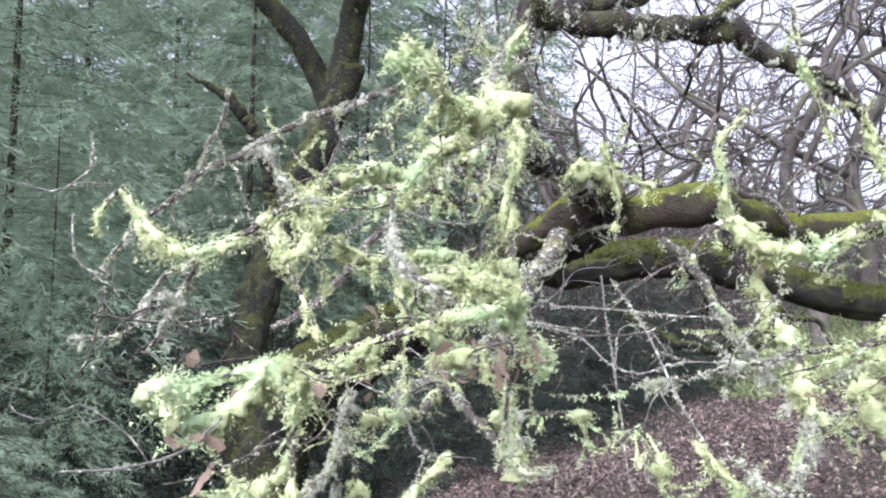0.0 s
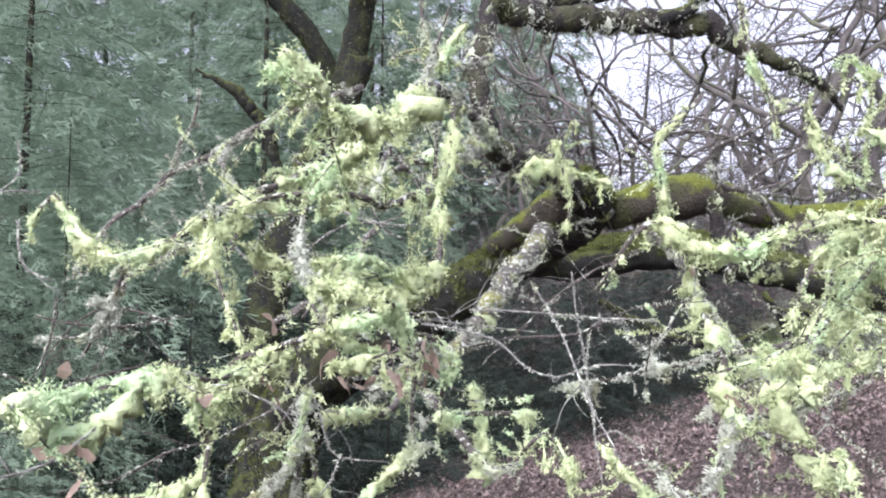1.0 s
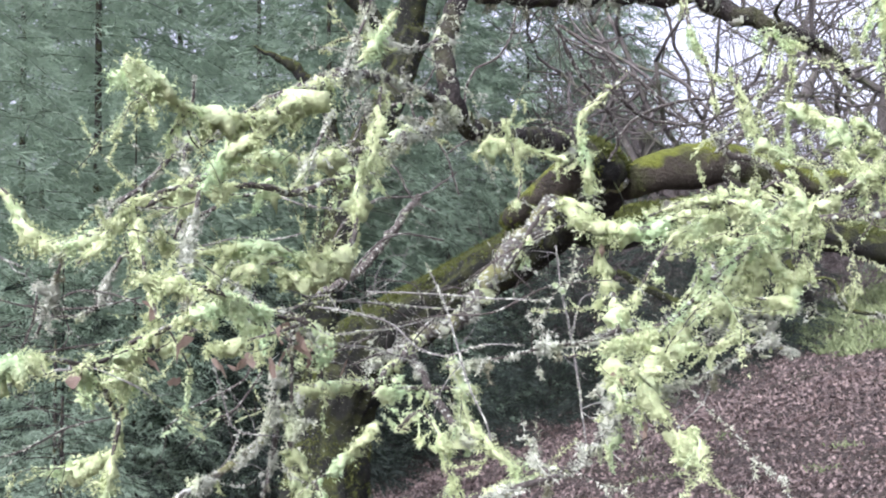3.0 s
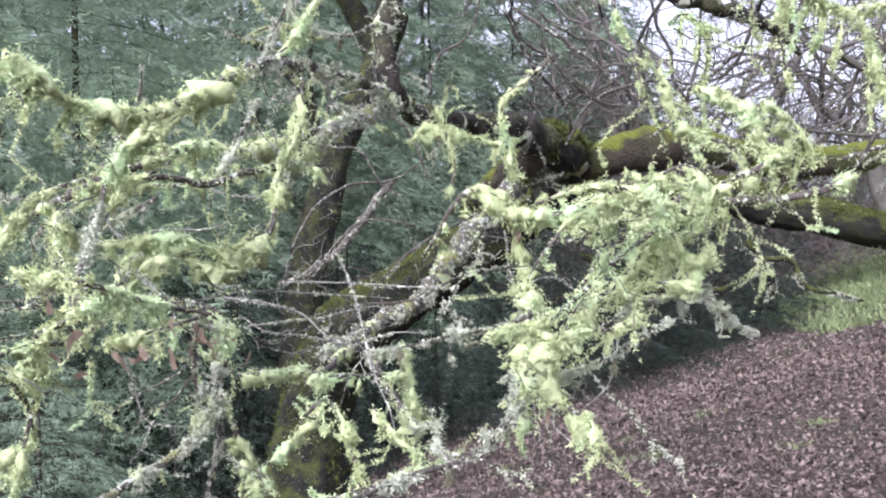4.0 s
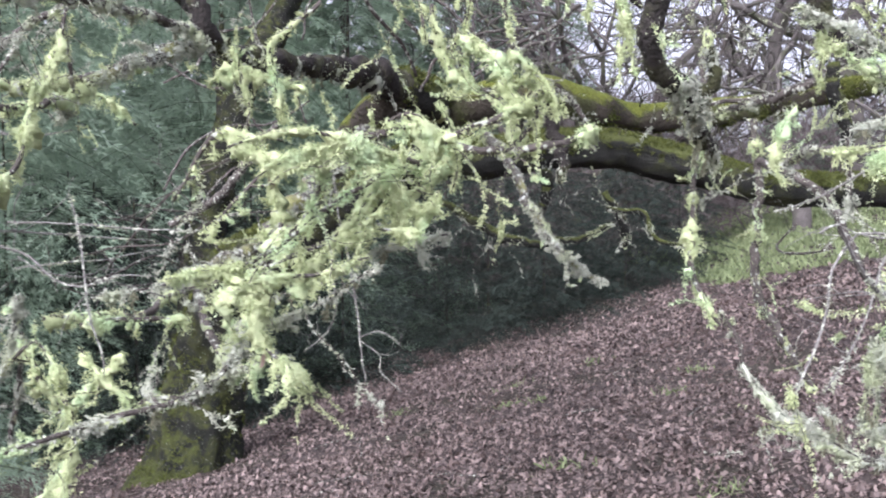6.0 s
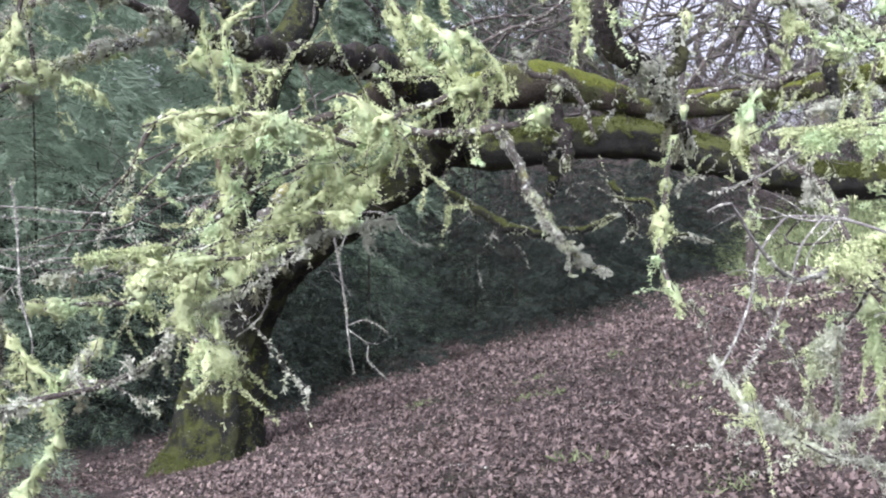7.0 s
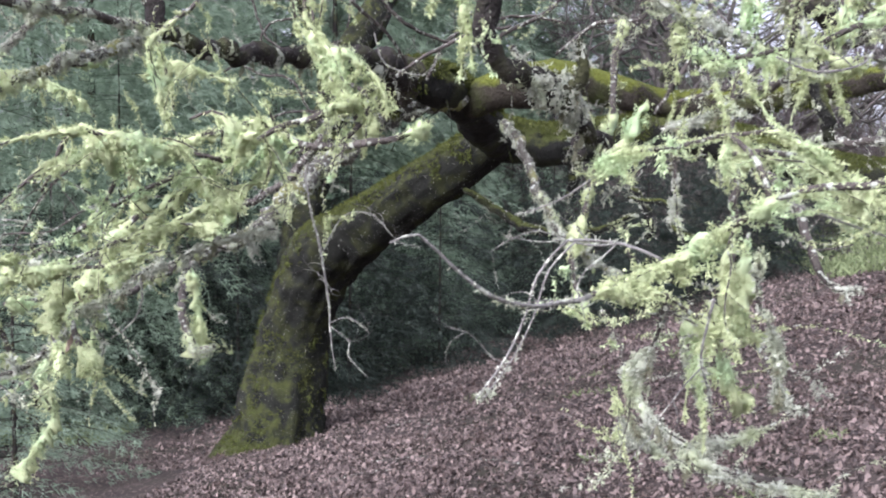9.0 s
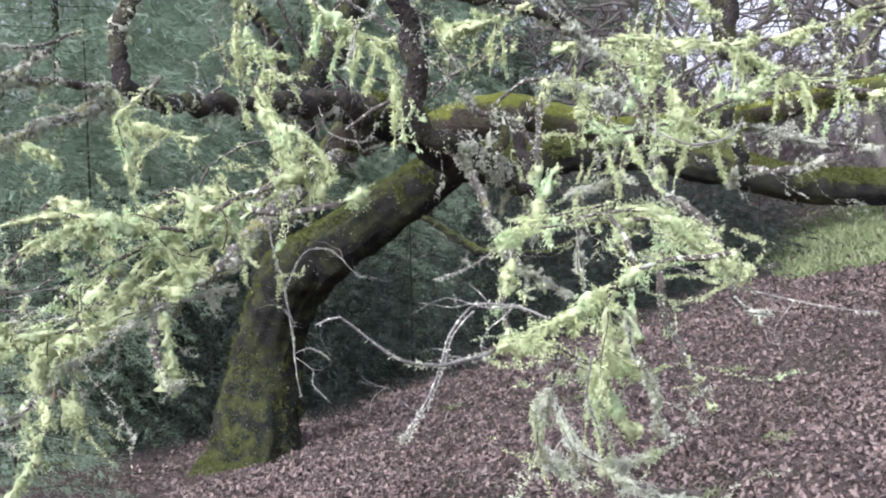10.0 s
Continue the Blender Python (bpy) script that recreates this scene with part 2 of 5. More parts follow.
def top_moss(line, per_metre, size):
    """Moss along the upper side of a limb, in patches with a ragged edge."""
    total = np.linalg.norm(np.diff(line[:, :3], axis=0), axis=1).sum()
    q, t, s, u = along(line, int(per_metre * total))
    a = rng.random(len(q)) * 2 * math.pi
    out = s * np.cos(a)[:, None] + u * np.sin(a)[:, None]
    patch = np.array([noise.noise(Vector(v) / 0.16) + 0.5 * noise.noise(Vector(v) / 0.05) for v in q[:, :3] + out * q[:, 3:4]])
    keep = out[:, 2] + 0.9 * patch > 0.18
    q, out = q[keep], out[keep]
    n = len(q)
    way = unit(out + rng.normal(size=(n, 3)) * 0.6)
    return tufts(q[:, :3] + out * (q[:, 3:4] * (0.97 + 0.08 * rng.random((n, 1)))), way, size * (0.5 + 0.9 * rng.random(n)), size * 0.4 * (0.6 + 0.8 * rng.random(n)), 0.7, 0.1)


def hang_beards(line, per_metre, size):
    """Ragged lichen that hangs from a branch: wavy strands set with small straps."""
    total = np.linalg.norm(np.diff(line[:, :3], axis=0), axis=1).sum()
    q = along(line, max(2, int(per_metre * total)))[0]
    grown = []
    for r in q:
        long = size * (0.3 + 0.9 * rng.random())
        p, d, rows = r[:3] - np.array([0, 0, r[3] * 0.5]), np.array([0, 0, -1.0]), []
        for k in range(6):
            rows.append((*p, 0.002 * (1 - k / 7)))
            d = unit(d + rng.normal(size=3) * 0.22 + np.array([0, 0, -0.3]))
            p = p + d * long / 5
        grown.append(grow_lichen(np.array(rows), 1500, 0.008, clump=0.03, gaps=0.6, fluff=0.0035, sag=0.9, body=5))
    return join(grown)


def sprout(line, n, length, radius, droop=0.25, kids=2):
    """Crooked side twigs of a branch, as tubes; gives the twigs' own lines too."""
    q, t, s, u = along(line, n)
    lines = []
    for i in range(n):
        a = rng.random() * 2 * math.pi
        d = unit(s[i] * math.cos(a) + u[i] * math.sin(a) + t[i] * rng.normal() * 0.7 + np.array([0, 0, -droop]))
        size, r, p = length * (0.35 + 0.9 * rng.random()), min(radius, q[i, 3] * 0.7), q[i, :3]
        rows = [(*p, r)]
        for k in range(5):
            d = unit(d + rng.normal(size=3) * 0.3)
            p = p + d * size / 5
            rows.append((*p, r * (0.85 - 0.15 * k)))
        lines.append(np.array(rows))
        for _ in range(kids):
            k = int(rng.integers(1, 5))
            p, e, rows2 = np.array(rows[k][:3]), unit(d + rng.normal(size=3) * 0.8), []
            for m in range(4):
                rows2.append((*p, r * (0.6 - 0.13 * m)))
                e = unit(e + rng.normal(size=3) * 0.35)
                p = p + e * size * 0.16
            lines.append(np.array(rows2))
    return lines


STYLES = {
    # bark, skin roughness, sides; lichen material, thalli per metre, size, depth; strands per metre, length; twigs per metre, length; spurs per metre, length
    "trunk": (TRUNK_BARK, 0.13, 44, GREY_LICHEN, 700, 0.014, 0.004, 0, 0, 0.6, 0.2, 0, 0),
    "bark": (BARK, 0.19, 32, GREY_LICHEN, 900, 0.012, 0.004, 1.5, 0.08, 1.0, 0.35, 0, 0),
    "stem": (TRUNK_BARK, 0.16, 26, MOSS, 1600, 0.030, 0.035, 8, 0.2, 9, 0.6, 0, 0),
    "moss": (MOSSY_BARK, 0.3, 18, MOSS, 8500, 0.017, 0.012, 8, 0.08, 1.5, 0.25, 0, 0),
    "bark_thin": (BARK, 0.25, 8, GREY_LICHEN, 1000, 0.010, 0.003, 0, 0, 5, 0.3, 0, 0),
    "lichen_limb": (LICHEN_BARK, 0.35, 12, GREY_LICHEN, 4500, 0.0095, 0.009, 3, 0.05, 4, 0.2, 10, 0.05),
    "dark_limb": (DARK_BARK, 0.25, 14, GREY_LICHEN, 2000, 0.0085, 0.009, 7, 0.06, 6, 0.25, 8, 0.05),
    "near_bark": (TWIG_BARK, 0.25, 8, GREY_LICHEN, 1700, 0.0075, 0.006, 2, 0.04, 6, 0.22, 12, 0.045),
    "near": (TWIG_BARK, 0.25, 7, GREY_LICHEN, 3000, 0.0070, 0.0066, 3, 0.035, 7, 0.18, 12, 0.04),
    "fluffy": (TWIG_BARK, 0.25, 7, LICHEN, 8000, 0.0058, 0.0205, 5, 0.05, 5, 0.17, 12, 0.045),
    "lush": (TWIG_BARK, 0.25, 7, LICHEN, 5000, 0.0055, 0.0140, 4, 0.04, 5, 0.19, 8, 0.042),
    "lush_mid": (TWIG_BARK, 0.25, 7, LICHEN, 4000, 0.0054, 0.0112, 4, 0.04, 5, 0.19, 8, 0.042),
    "veil": (TWIG_BARK, 0.25, 7, LICHEN, 2600, 0.0080, 0.012, 20, 0.12, 8, 0.22, 9, 0.05),
    "bare": (PALE_BARK, 0.2, 7, GREY_LICHEN, 400, 0.005, 0.002, 0, 0, 6, 0.14, 0, 0),
    "thin": (TWIG_BARK, 0.2, 6, GREY_LICHEN, 250, 0.005, 0.002, 0, 0, 11, 0.16, 0, 0),
}

LABELS = {
    "trunk": "leaning oak trunk mottled with olive moss and pale flecks", "fluffy": "branch wrapped in thick pale yellow-green lichen",
    "veil": "branch draped with long hanging lichen", "thin": "thin brown bare twig",
    "bark": "dark mossy oak limb with rough fissured bark", "moss": "oak limb capped with bright green cushion moss",
    "stem": "upright dark oak stem shaggy with moss and lichen",
    "bark_thin": "gnarled dark dead branch", "dark_limb": "dark branch with tufts of grey-green lichen", "lichen_limb": "branch crusted with pale grey lichen",
    "near_bark": "grey branch with scattered lichen", "near": "thin branch with grey-green lichen tufts",
    "lush": "thin branch thickly hung with yellow-green lichen", "lush_mid": "thin branch hung with yellow-green lichen",
    "bare": "pale bare twig with few lichen flecks",
}


def branch(name, style, *rows, leaves=0, tree=None):
    """One limb or branch of the oak, with its twigs, lichen and hanging strands under it."""
    bark, rough, sides, growth, thalli, size, fluff, beards, beard_length, twigs, twig_length, spurs, spur_length = STYLES[style]
    stout = style in ("bark", "moss", "trunk", "stem")
    line = smooth_line(rows, 0.05 if stout else 0.018)
    for r in line[1:-1]:
        q = Vector(r[:3])
        r[:3] += np.array(noise.noise_vector(q / (0.7 if stout else 0.05))) * min(r[3] * 0.2 if stout else r[3] * 1.1, 0.03)
    limb = part(name, *tube(line, sides, rough, lump=0.24 if stout else max(0.02, line[:, 3].max() * 1.3), ridges=0.2 if stout else 0.0), bark, tree or oak, LABELS[style])
    total = np.linalg.norm(np.diff(line[:, :3], axis=0), axis=1).sum()
    side_lines = sprout(line, max(1, int(twigs * total)), twig_length, 0.0015 if not stout else 0.006)
    spur_lines = sprout(line, int(spurs * total), spur_length, 0.0016, kids=1)
    part("twig", *join([tube(smooth_line(k, 0.02), 4, 0.15, lump=0.02) for k in side_lines] + [tube(k, 4, 0.1, lump=0.02) for k in spur_lines]),
         PALE_BARK if style == "bare" else BARK if stout else TWIG_BARK, limb, "crooked side twigs", "stuff")
    tufted = not stout and style not in ("bare", "thin")
    grown = [grow_lichen(line, thalli, size, fluff=fluff, gaps={"fluffy": 1.0, "lush": 0.38, "lush_mid": 0.24, "near": 0.3}.get(style, 0.3), body=9 if tufted else 0)]
    if tufted:
        grown += [grow_lichen(k, min(thalli, 5000) * (0.24 if style.startswith("lush") else 0.15), size * 0.9, gaps=0.05, fluff=0.004) for k in side_lines]
        grown += [grow_lichen(k, min(thalli, 5000) * 0.5, size * 0.95, gaps=0.45, fluff=min(fluff, 0.013) * 0.8, body=6) for k in spur_lines]
    part("lichen" if growth is not MOSS else "moss", *join(grown), growth, limb, "shaggy tufted growth", "stuff", smooth=tufted)
    if style in ("bark", "trunk"):
        part("moss", *top_moss(line, 6500, 0.022), MOSS, limb, "olive moss along the upper side", "stuff", smooth=False)
    if beards:
        part("hanging_lichen", *hang_beards(line, beards, beard_length), BEARD_LICHEN if style in ("bark", "moss", "stem", "near", "near_bark", "dark_limb") else LICHEN, limb, "thin hanging lichen strands", "stuff", smooth=False)
    if leaves:
        q, t, s, u = along(line, leaves)
        part("dead_leaf", *oak_leaves(q[:, :3] + np.array([0, 0, -0.02]) + rng.normal(size=(leaves, 3)) * 0.02, 0.022 + 0.02 * rng.random(leaves), 1.5, 0.0), DEAD_LEAF, limb, "withered tan oak leaves still clinging", "stuff", smooth=False)
    return limb


# ---- the ground ----
def height(x, y):
    y2 = np.clip(y, -4, 40)
    x2 = np.where(x > -3, np.clip(x, -3, 14), -3 + 0.12 * np.clip(x + 3, -12, 0))
    return -0.015 + (0.205 + 0.008 * (np.clip(y, -4, 18) - 5.6)) * (x2 - 1.53) - 0.026 * (y2 - 5.6)


def axis_steps(limits):
    steps = [np.arange(a, b, s) for a, b, s in limits]
    return np.concatenate(steps)


gx = axis_steps([(-400, -40, 30), (-40, -10, 2), (-10, 10, 0.16), (10, 40, 2), (40, 401, 30)])
gy = axis_steps([(-100, -5, 10), (-5, 20, 0.16), (20, 60, 1.5), (60, 601, 40)])
X, Y = np.meshgrid(gx, gy)
Z = height(X, Y)
for i in range(X.shape[0]):
    for k in range(X.shape[1]):
        v = Vector((X[i, k], Y[i, k], 0))
        Z[i, k] += 0.10 * noise.noise(v * 0.5) + (0.03 * noise.noise(v * 2.2) + 0.012 * noise.noise(v * 7) if abs(X[i, k]) < 10 and Y[i, k] < 20 else 0)
nx, ny = len(gx), len(gy)
index = np.arange(nx * ny).reshape(ny, nx)
quads = np.stack([index[:-1, :-1], index[:-1, 1:], index[1:, 1:], index[1:, :-1]], axis=-1).reshape(-1, 4)
ground = part("ground", np.stack([X, Y, Z], axis=-1).reshape(-1, 3), quads, SOIL, None, "sloping woodland ground covered in brown leaf litter", "structure")
ground["category"] = "ground"


def ground_at(x, y):
    """Heights of the sheet at arrays of places inside the fine part."""
    i = np.clip(np.searchsorted(gy, y) - 1, 0, ny - 2)
    k = np.clip(np.searchsorted(gx, x) - 1, 0, nx - 2)
    s, r = (x - gx[k]) / (gx[k + 1] - gx[k]), (y - gy[i]) / (gy[i + 1] - gy[i])
    return (Z[i, k] * (1 - s) + Z[i, k + 1] * s) * (1 - r) + (Z[i + 1, k] * (1 - s) + Z[i + 1, k + 1] * s) * r


def oak_leaves(places, size, tilt, lift):
    """Lobed, curled dead leaves: strips with a waved outline, cupped along the midrib."""
    n = len(places)
    turn = rng.random(n) * 2 * math.pi
    nose = unit(np.stack([np.cos(turn), np.sin(turn), rng.normal(size=n) * tilt], axis=1))
    flat = unit(np.stack([-np.sin(turn), np.cos(turn), rng.normal(size=n) * tilt], axis=1))
    top = unit(np.cross(nose, flat))
    curl = rng.normal(size=n) * 1.0
    outline = [(-0.5, 0.04), (-0.14, 0.25), (0.07, 0.16), (0.27, 0.26), (0.5, 0.05)]
    rows = []
    for a, b in outline:
        for k in (-1, 1):
            rows.append(places + (nose * a + flat * (b * k)) * size[:, None] + top * (a * a * curl * size + lift)[:, None])
    c = len(outline)
    faces = [[2 * i, 2 * i + 1, 2 * i + 3, 2 * i + 2] for i in range(c - 1)]
    verts = np.stack(rows, axis=1).reshape(-1, 3)
    return verts, (np.array(faces)[None] + (np.arange(n) * 2 * c)[:, None, None]).reshape(-1, 4)


def scatter(n, x0, x1, y0, y1):
    return np.stack([x0 + (x1 - x0) * rng.random(n), y0 + (y1 - y0) * rng.random(n)], axis=1)


def in_meadow(x, y):
    """Where the grass begins, past the litter and up the bank."""
    return ((x > 4.0) & (y > 13.8 - 0.6 * (x - 4.0)))


spots = np.vstack([scatter(31000, -2.2, 4.3, 3.6, 7.5), scatter(3000, -5, 6.5, -3, 3.6), scatter(16000, -3.5, 6, 7.5, 12.0), scatter(8000, -2.0, 5.5, 9.5, 15.5)])
spots = spots[~(in_meadow(spots[:, 0], spots[:, 1]) & (rng.random(len(spots)) > 0.12))]
places = np.column_stack([spots, ground_at(spots[:, 0], spots[:, 1])])
part("leaf_litter", *oak_leaves(places, 0.020 + 0.046 * rng.random(len(places)) ** 1.7 + np.clip(0.006 * (places[:, 1] - 7), 0, 0.028), 0.95, 0.011), LITTER, ground, "fallen brown oak leaves", "stuff", smooth=False)


# ---- the oak ----
oak = new("oak_tree")
tagged(oak, "leaning mossy oak with level limbs and lichen-hung branches", "tree")
branch("leaning_limb", "trunk", (-1.83, 8.74, 0.42, 0.17), (-1.597, 8.68, 0.811, 0.2822), (-1.436, 8.521, 0.988, 0.3193), (-1.107, 8.195, 1.205, 0.2885), (-0.8, 7.961, 1.363, 0.2494), (-0.465, 7.735, 1.538, 0.2301), (-0.162, 7.553, 1.701, 0.2072), (0.146, 7.371, 1.861, 0.1945), (0.385, 7.224, 1.988, 0.1747), (0.601, 7.218, 2.008, 0.1479))
branch("level_limb", "bark", (0.425, 7.234, 2.01, 0.186), (0.73, 7.241, 1.971, 0.163), (1.071, 7.363, 2.004, 0.152), (1.42, 7.538, 2.043, 0.151), (1.826, 7.725, 2.079, 0.1551), (2.186, 7.793, 2.022, 0.1523), (2.529, 7.751, 1.908, 0.1472), (2.929, 7.823, 1.791, 0.1448), (3.41, 8.017, 1.725, 0.1451), (4.125, 8.365, 1.725, 0.1493), (5.046, 8.861, 1.777, 0.1451))
branch("gnarled_branch", "bark_thin", (1.216, 4.704, 1.79, 0.0278), (1.248, 4.715, 1.667, 0.0333), (1.228, 4.717, 1.544, 0.0195))
branch("gnarled_branch", "bark_thin", (1.516, 4.545, 1.626, 0.0167), (1.567, 4.547, 1.543, 0.0196), (1.616, 4.546, 1.433, 0.0224), (1.602, 4.546, 1.366, 0.014))
branch("gnarled_branch", "bark_thin", (1.516, 4.448, 1.544, 0.0122), (1.681, 4.442, 1.525, 0.0137), (1.724, 4.339, 1.407, 0.012), (1.832, 4.33, 1.378, 0.0094), (1.987, 4.461, 1.339, 0.0068))
branch("grey_limb", "lichen_limb", (0.762, 4.376, 1.971, 0.0408), (0.656, 4.313, 1.98, 0.0482), (0.539, 4.262, 1.947, 0.0422), (0.425, 3.92, 1.805, 0.0436), (0.317, 3.736, 1.66, 0.0409), (0.238, 3.566, 1.524, 0.0346), (0.141, 3.453, 1.4, 0.0315), (0.038, 3.367, 1.344, 0.0267), (-0.073, 3.286, 1.278, 0.0201), (-0.139, 3.213, 1.246, 0.0139))
branch("side_branch", "near", (-0.015, 3.298, 1.307, 0.0131), (0.088, 3.046, 1.223, 0.0139), (0.179, 2.898, 1.143, 0.014), (0.267, 2.804, 1.076, 0.0119), (0.35, 2.771, 1.083, 0.0066))
branch("garland_branch", "near_bark", (0.262, 2.579, 2.008, 0.012), (0.214, 2.297, 1.997, 0.0111), (0.186, 2.04, 1.965, 0.0102), (0.168, 1.885, 1.938, 0.0093), (0.17, 1.735, 1.887, 0.0084))
branch("garland_branch", "fluffy", (0.17, 1.735, 1.887, 0.0084), (0.176, 1.555, 1.812, 0.0075), (0.169, 1.454, 1.772, 0.0066), (0.155, 1.381, 1.754, 0.0057), (0.111, 1.312, 1.757, 0.0048), (0.087, 1.267, 1.782, 0.0039), (0.068, 1.233, 1.808, 0.003))
branch("garland_spur", "lush", (0.176, 1.555, 1.812, 0.004), (0.14, 1.53, 1.767, 0.0035), (0.095, 1.523, 1.745, 0.003), (0.064, 1.519, 1.715, 0.0025), (0.03, 1.534, 1.673, 0.002))
branch("garland_spur", "lush", (0.111, 1.312, 1.757, 0.003), (0.089, 1.32, 1.735, 0.0023), (0.078, 1.318, 1.72, 0.0015))
branch("garland_spur", "lush", (0.087, 1.267, 1.782, 0.003), (0.069, 1.254, 1.795, 0.0023), (0.04, 1.239, 1.786, 0.0015))
branch("garland_spur", "near", (0.168, 1.885, 1.938, 0.004), (0.18, 1.886, 1.985, 0.0033), (0.194, 1.917, 2.049, 0.0027), (0.211, 1.939, 2.112, 0.002))
branch("garland_spur", "lush_mid", (0.209, 2.092, 2.035, 0.004), (0.153, 2.032, 2.054, 0.0033), (0.1, 2.003, 2.032, 0.0027), (0.087, 1.972, 2.007, 0.002))
branch("long_branch", "lichen_limb", (0.269, 2.58, 1.977, 0.016), (0.219, 2.432, 1.924, 0.0143), (0.192, 2.266, 1.861, 0.0127), (0.168, 2.142, 1.797, 0.011))
branch("long_branch", "lush_mid", (0.168, 2.142, 1.797, 0.009), (0.161, 1.99, 1.749, 0.0081), (0.145, 1.816, 1.713, 0.0073), (0.113, 1.71, 1.685, 0.0064), (0.081, 1.644, 1.688, 0.0056), (0.023, 1.563, 1.681, 0.0047), (-0.024, 1.525, 1.674, 0.0039), (-0.075, 1.497, 1.652, 0.003))
branch("long_branch", "lush", (-0.075, 1.497, 1.652, 0.004), (-0.083, 1.466, 1.619, 0.0033), (-0.097, 1.444, 1.584, 0.0027), (-0.118, 1.421, 1.554, 0.002))
branch("hanging_branch", "lush_mid", (0.217, 1.965, 1.926, 0.005), (0.216, 1.946, 1.871, 0.0046), (0.213, 1.897, 1.783, 0.0042), (0.199, 1.866, 1.714, 0.0038), (0.204, 1.818, 1.634, 0.0034), (0.194, 1.797, 1.596, 0.003))
branch("middle_branch", "lush", (0.193, 1.865, 1.692, 0.005), (0.203, 1.798, 1.606, 0.0046), (0.189, 1.726, 1.563, 0.0041), (0.161, 1.691, 1.559, 0.0037), (0.116, 1.632, 1.588, 0.0033), (0.046, 1.62, 1.587, 0.0029), (-0.016, 1.61, 1.581, 0.0024), (-0.082, 1.599, 1.593, 0.002))
branch("middle_branch", "lush", (0.189, 1.726, 1.563, 0.003), (0.176, 1.704, 1.529, 0.0025), (0.136, 1.677, 1.539, 0.002), (0.078, 1.646, 1.56, 0.0015))
branch("strand_branch", "near", (0.02, 1.543, 1.674, 0.004), (0.019, 1.514, 1.613, 0.0037), (0.041, 1.448, 1.558, 0.0033), (0.106, 1.328, 1.517, 0.003))
branch("front_branch", "lush", (0.119, 1.167, 1.532, 0.004), (0.152, 1.183, 1.524, 0.0039), (0.186, 1.199, 1.517, 0.0037), (0.2, 1.262, 1.5, 0.0036), (0.193, 1.414, 1.477, 0.0034), (0.227, 1.471, 1.464, 0.0033), (0.247, 1.495, 1.434, 0.0031), (0.232, 1.514, 1.381, 0.003), leaves=7)
branch("front_branch", "lush", (0.2, 1.262, 1.5, 0.005), (0.112, 1.329, 1.482, 0.0047), (0.014, 1.415, 1.451, 0.0044), (-0.067, 1.484, 1.425, 0.0041), (-0.128, 1.577, 1.348, 0.0039), (-0.126, 1.558, 1.295, 0.0036), (-0.123, 1.529, 1.245, 0.0033), (-0.119, 1.501, 1.18, 0.003), leaves=2)
branch("front_branch", "lush_mid", (0.227, 1.471, 1.464, 0.003), (0.178, 1.443, 1.447, 0.0025), (0.12, 1.433, 1.432, 0.002), (0.087, 1.428, 1.433, 0.0015), leaves=4)
branch("front_branch", "near", (0.247, 1.495, 1.434, 0.004), (0.206, 1.477, 1.461, 0.0035), (0.195, 1.487, 1.392, 0.003), (0.189, 1.508, 1.321, 0.0025), (0.184, 1.508, 1.287, 0.002))
branch("vee_branch", "lush", (-0.548, 1.775, 1.663, 0.004), (-0.491, 1.759, 1.714, 0.0045), (-0.476, 1.763, 1.682, 0.0051), (-0.427, 1.752, 1.632, 0.0056), (-0.376, 1.74, 1.605, 0.0062), (-0.305, 1.728, 1.608, 0.0067), (-0.252, 1.753, 1.645, 0.0072), (-0.213, 1.816, 1.685, 0.0078), (-0.173, 1.889, 1.73, 0.0083), (-0.126, 1.993, 1.772, 0.0088), (-0.082, 2.097, 1.814, 0.0094), (-0.016, 2.256, 1.827, 0.0099), (0.087, 2.467, 1.893, 0.0105), (0.174, 2.624, 1.983, 0.011))
branch("vee_branch", "near", (-0.33, 1.725, 1.608, 0.004), (-0.361, 1.745, 1.548, 0.0037), (-0.403, 1.774, 1.486, 0.0033), (-0.462, 1.821, 1.421, 0.003))
branch("vee_branch", "lush_mid", (-0.235, 1.814, 1.682, 0.004), (-0.206, 1.76, 1.619, 0.0037), (-0.164, 1.71, 1.545, 0.0035), (-0.13, 1.677, 1.485, 0.0033), (-0.109, 1.662, 1.447, 0.003))
branch("vee_branch", "lush_mid", (-0.213, 1.816, 1.685, 0.004), (-0.168, 1.941, 1.72, 0.004), (-0.092, 2.001, 1.716, 0.004), (-0.022, 2.06, 1.73, 0.004), (0.028, 2.116, 1.744, 0.004))
branch("cross_branch", "lush_mid", (-0.041, 1.662, 1.585, 0.003), (0.03, 1.692, 1.581, 0.003), (0.106, 1.702, 1.566, 0.003), (0.162, 1.719, 1.57, 0.003), (0.185, 1.731, 1.585, 0.003), leaves=4)
branch("cross_branch", "lush", (0.03, 1.576, 1.499, 0.003), (0.056, 1.597, 1.53, 0.003), (0.078, 1.619, 1.549, 0.003), (0.111, 1.683, 1.562, 0.003))
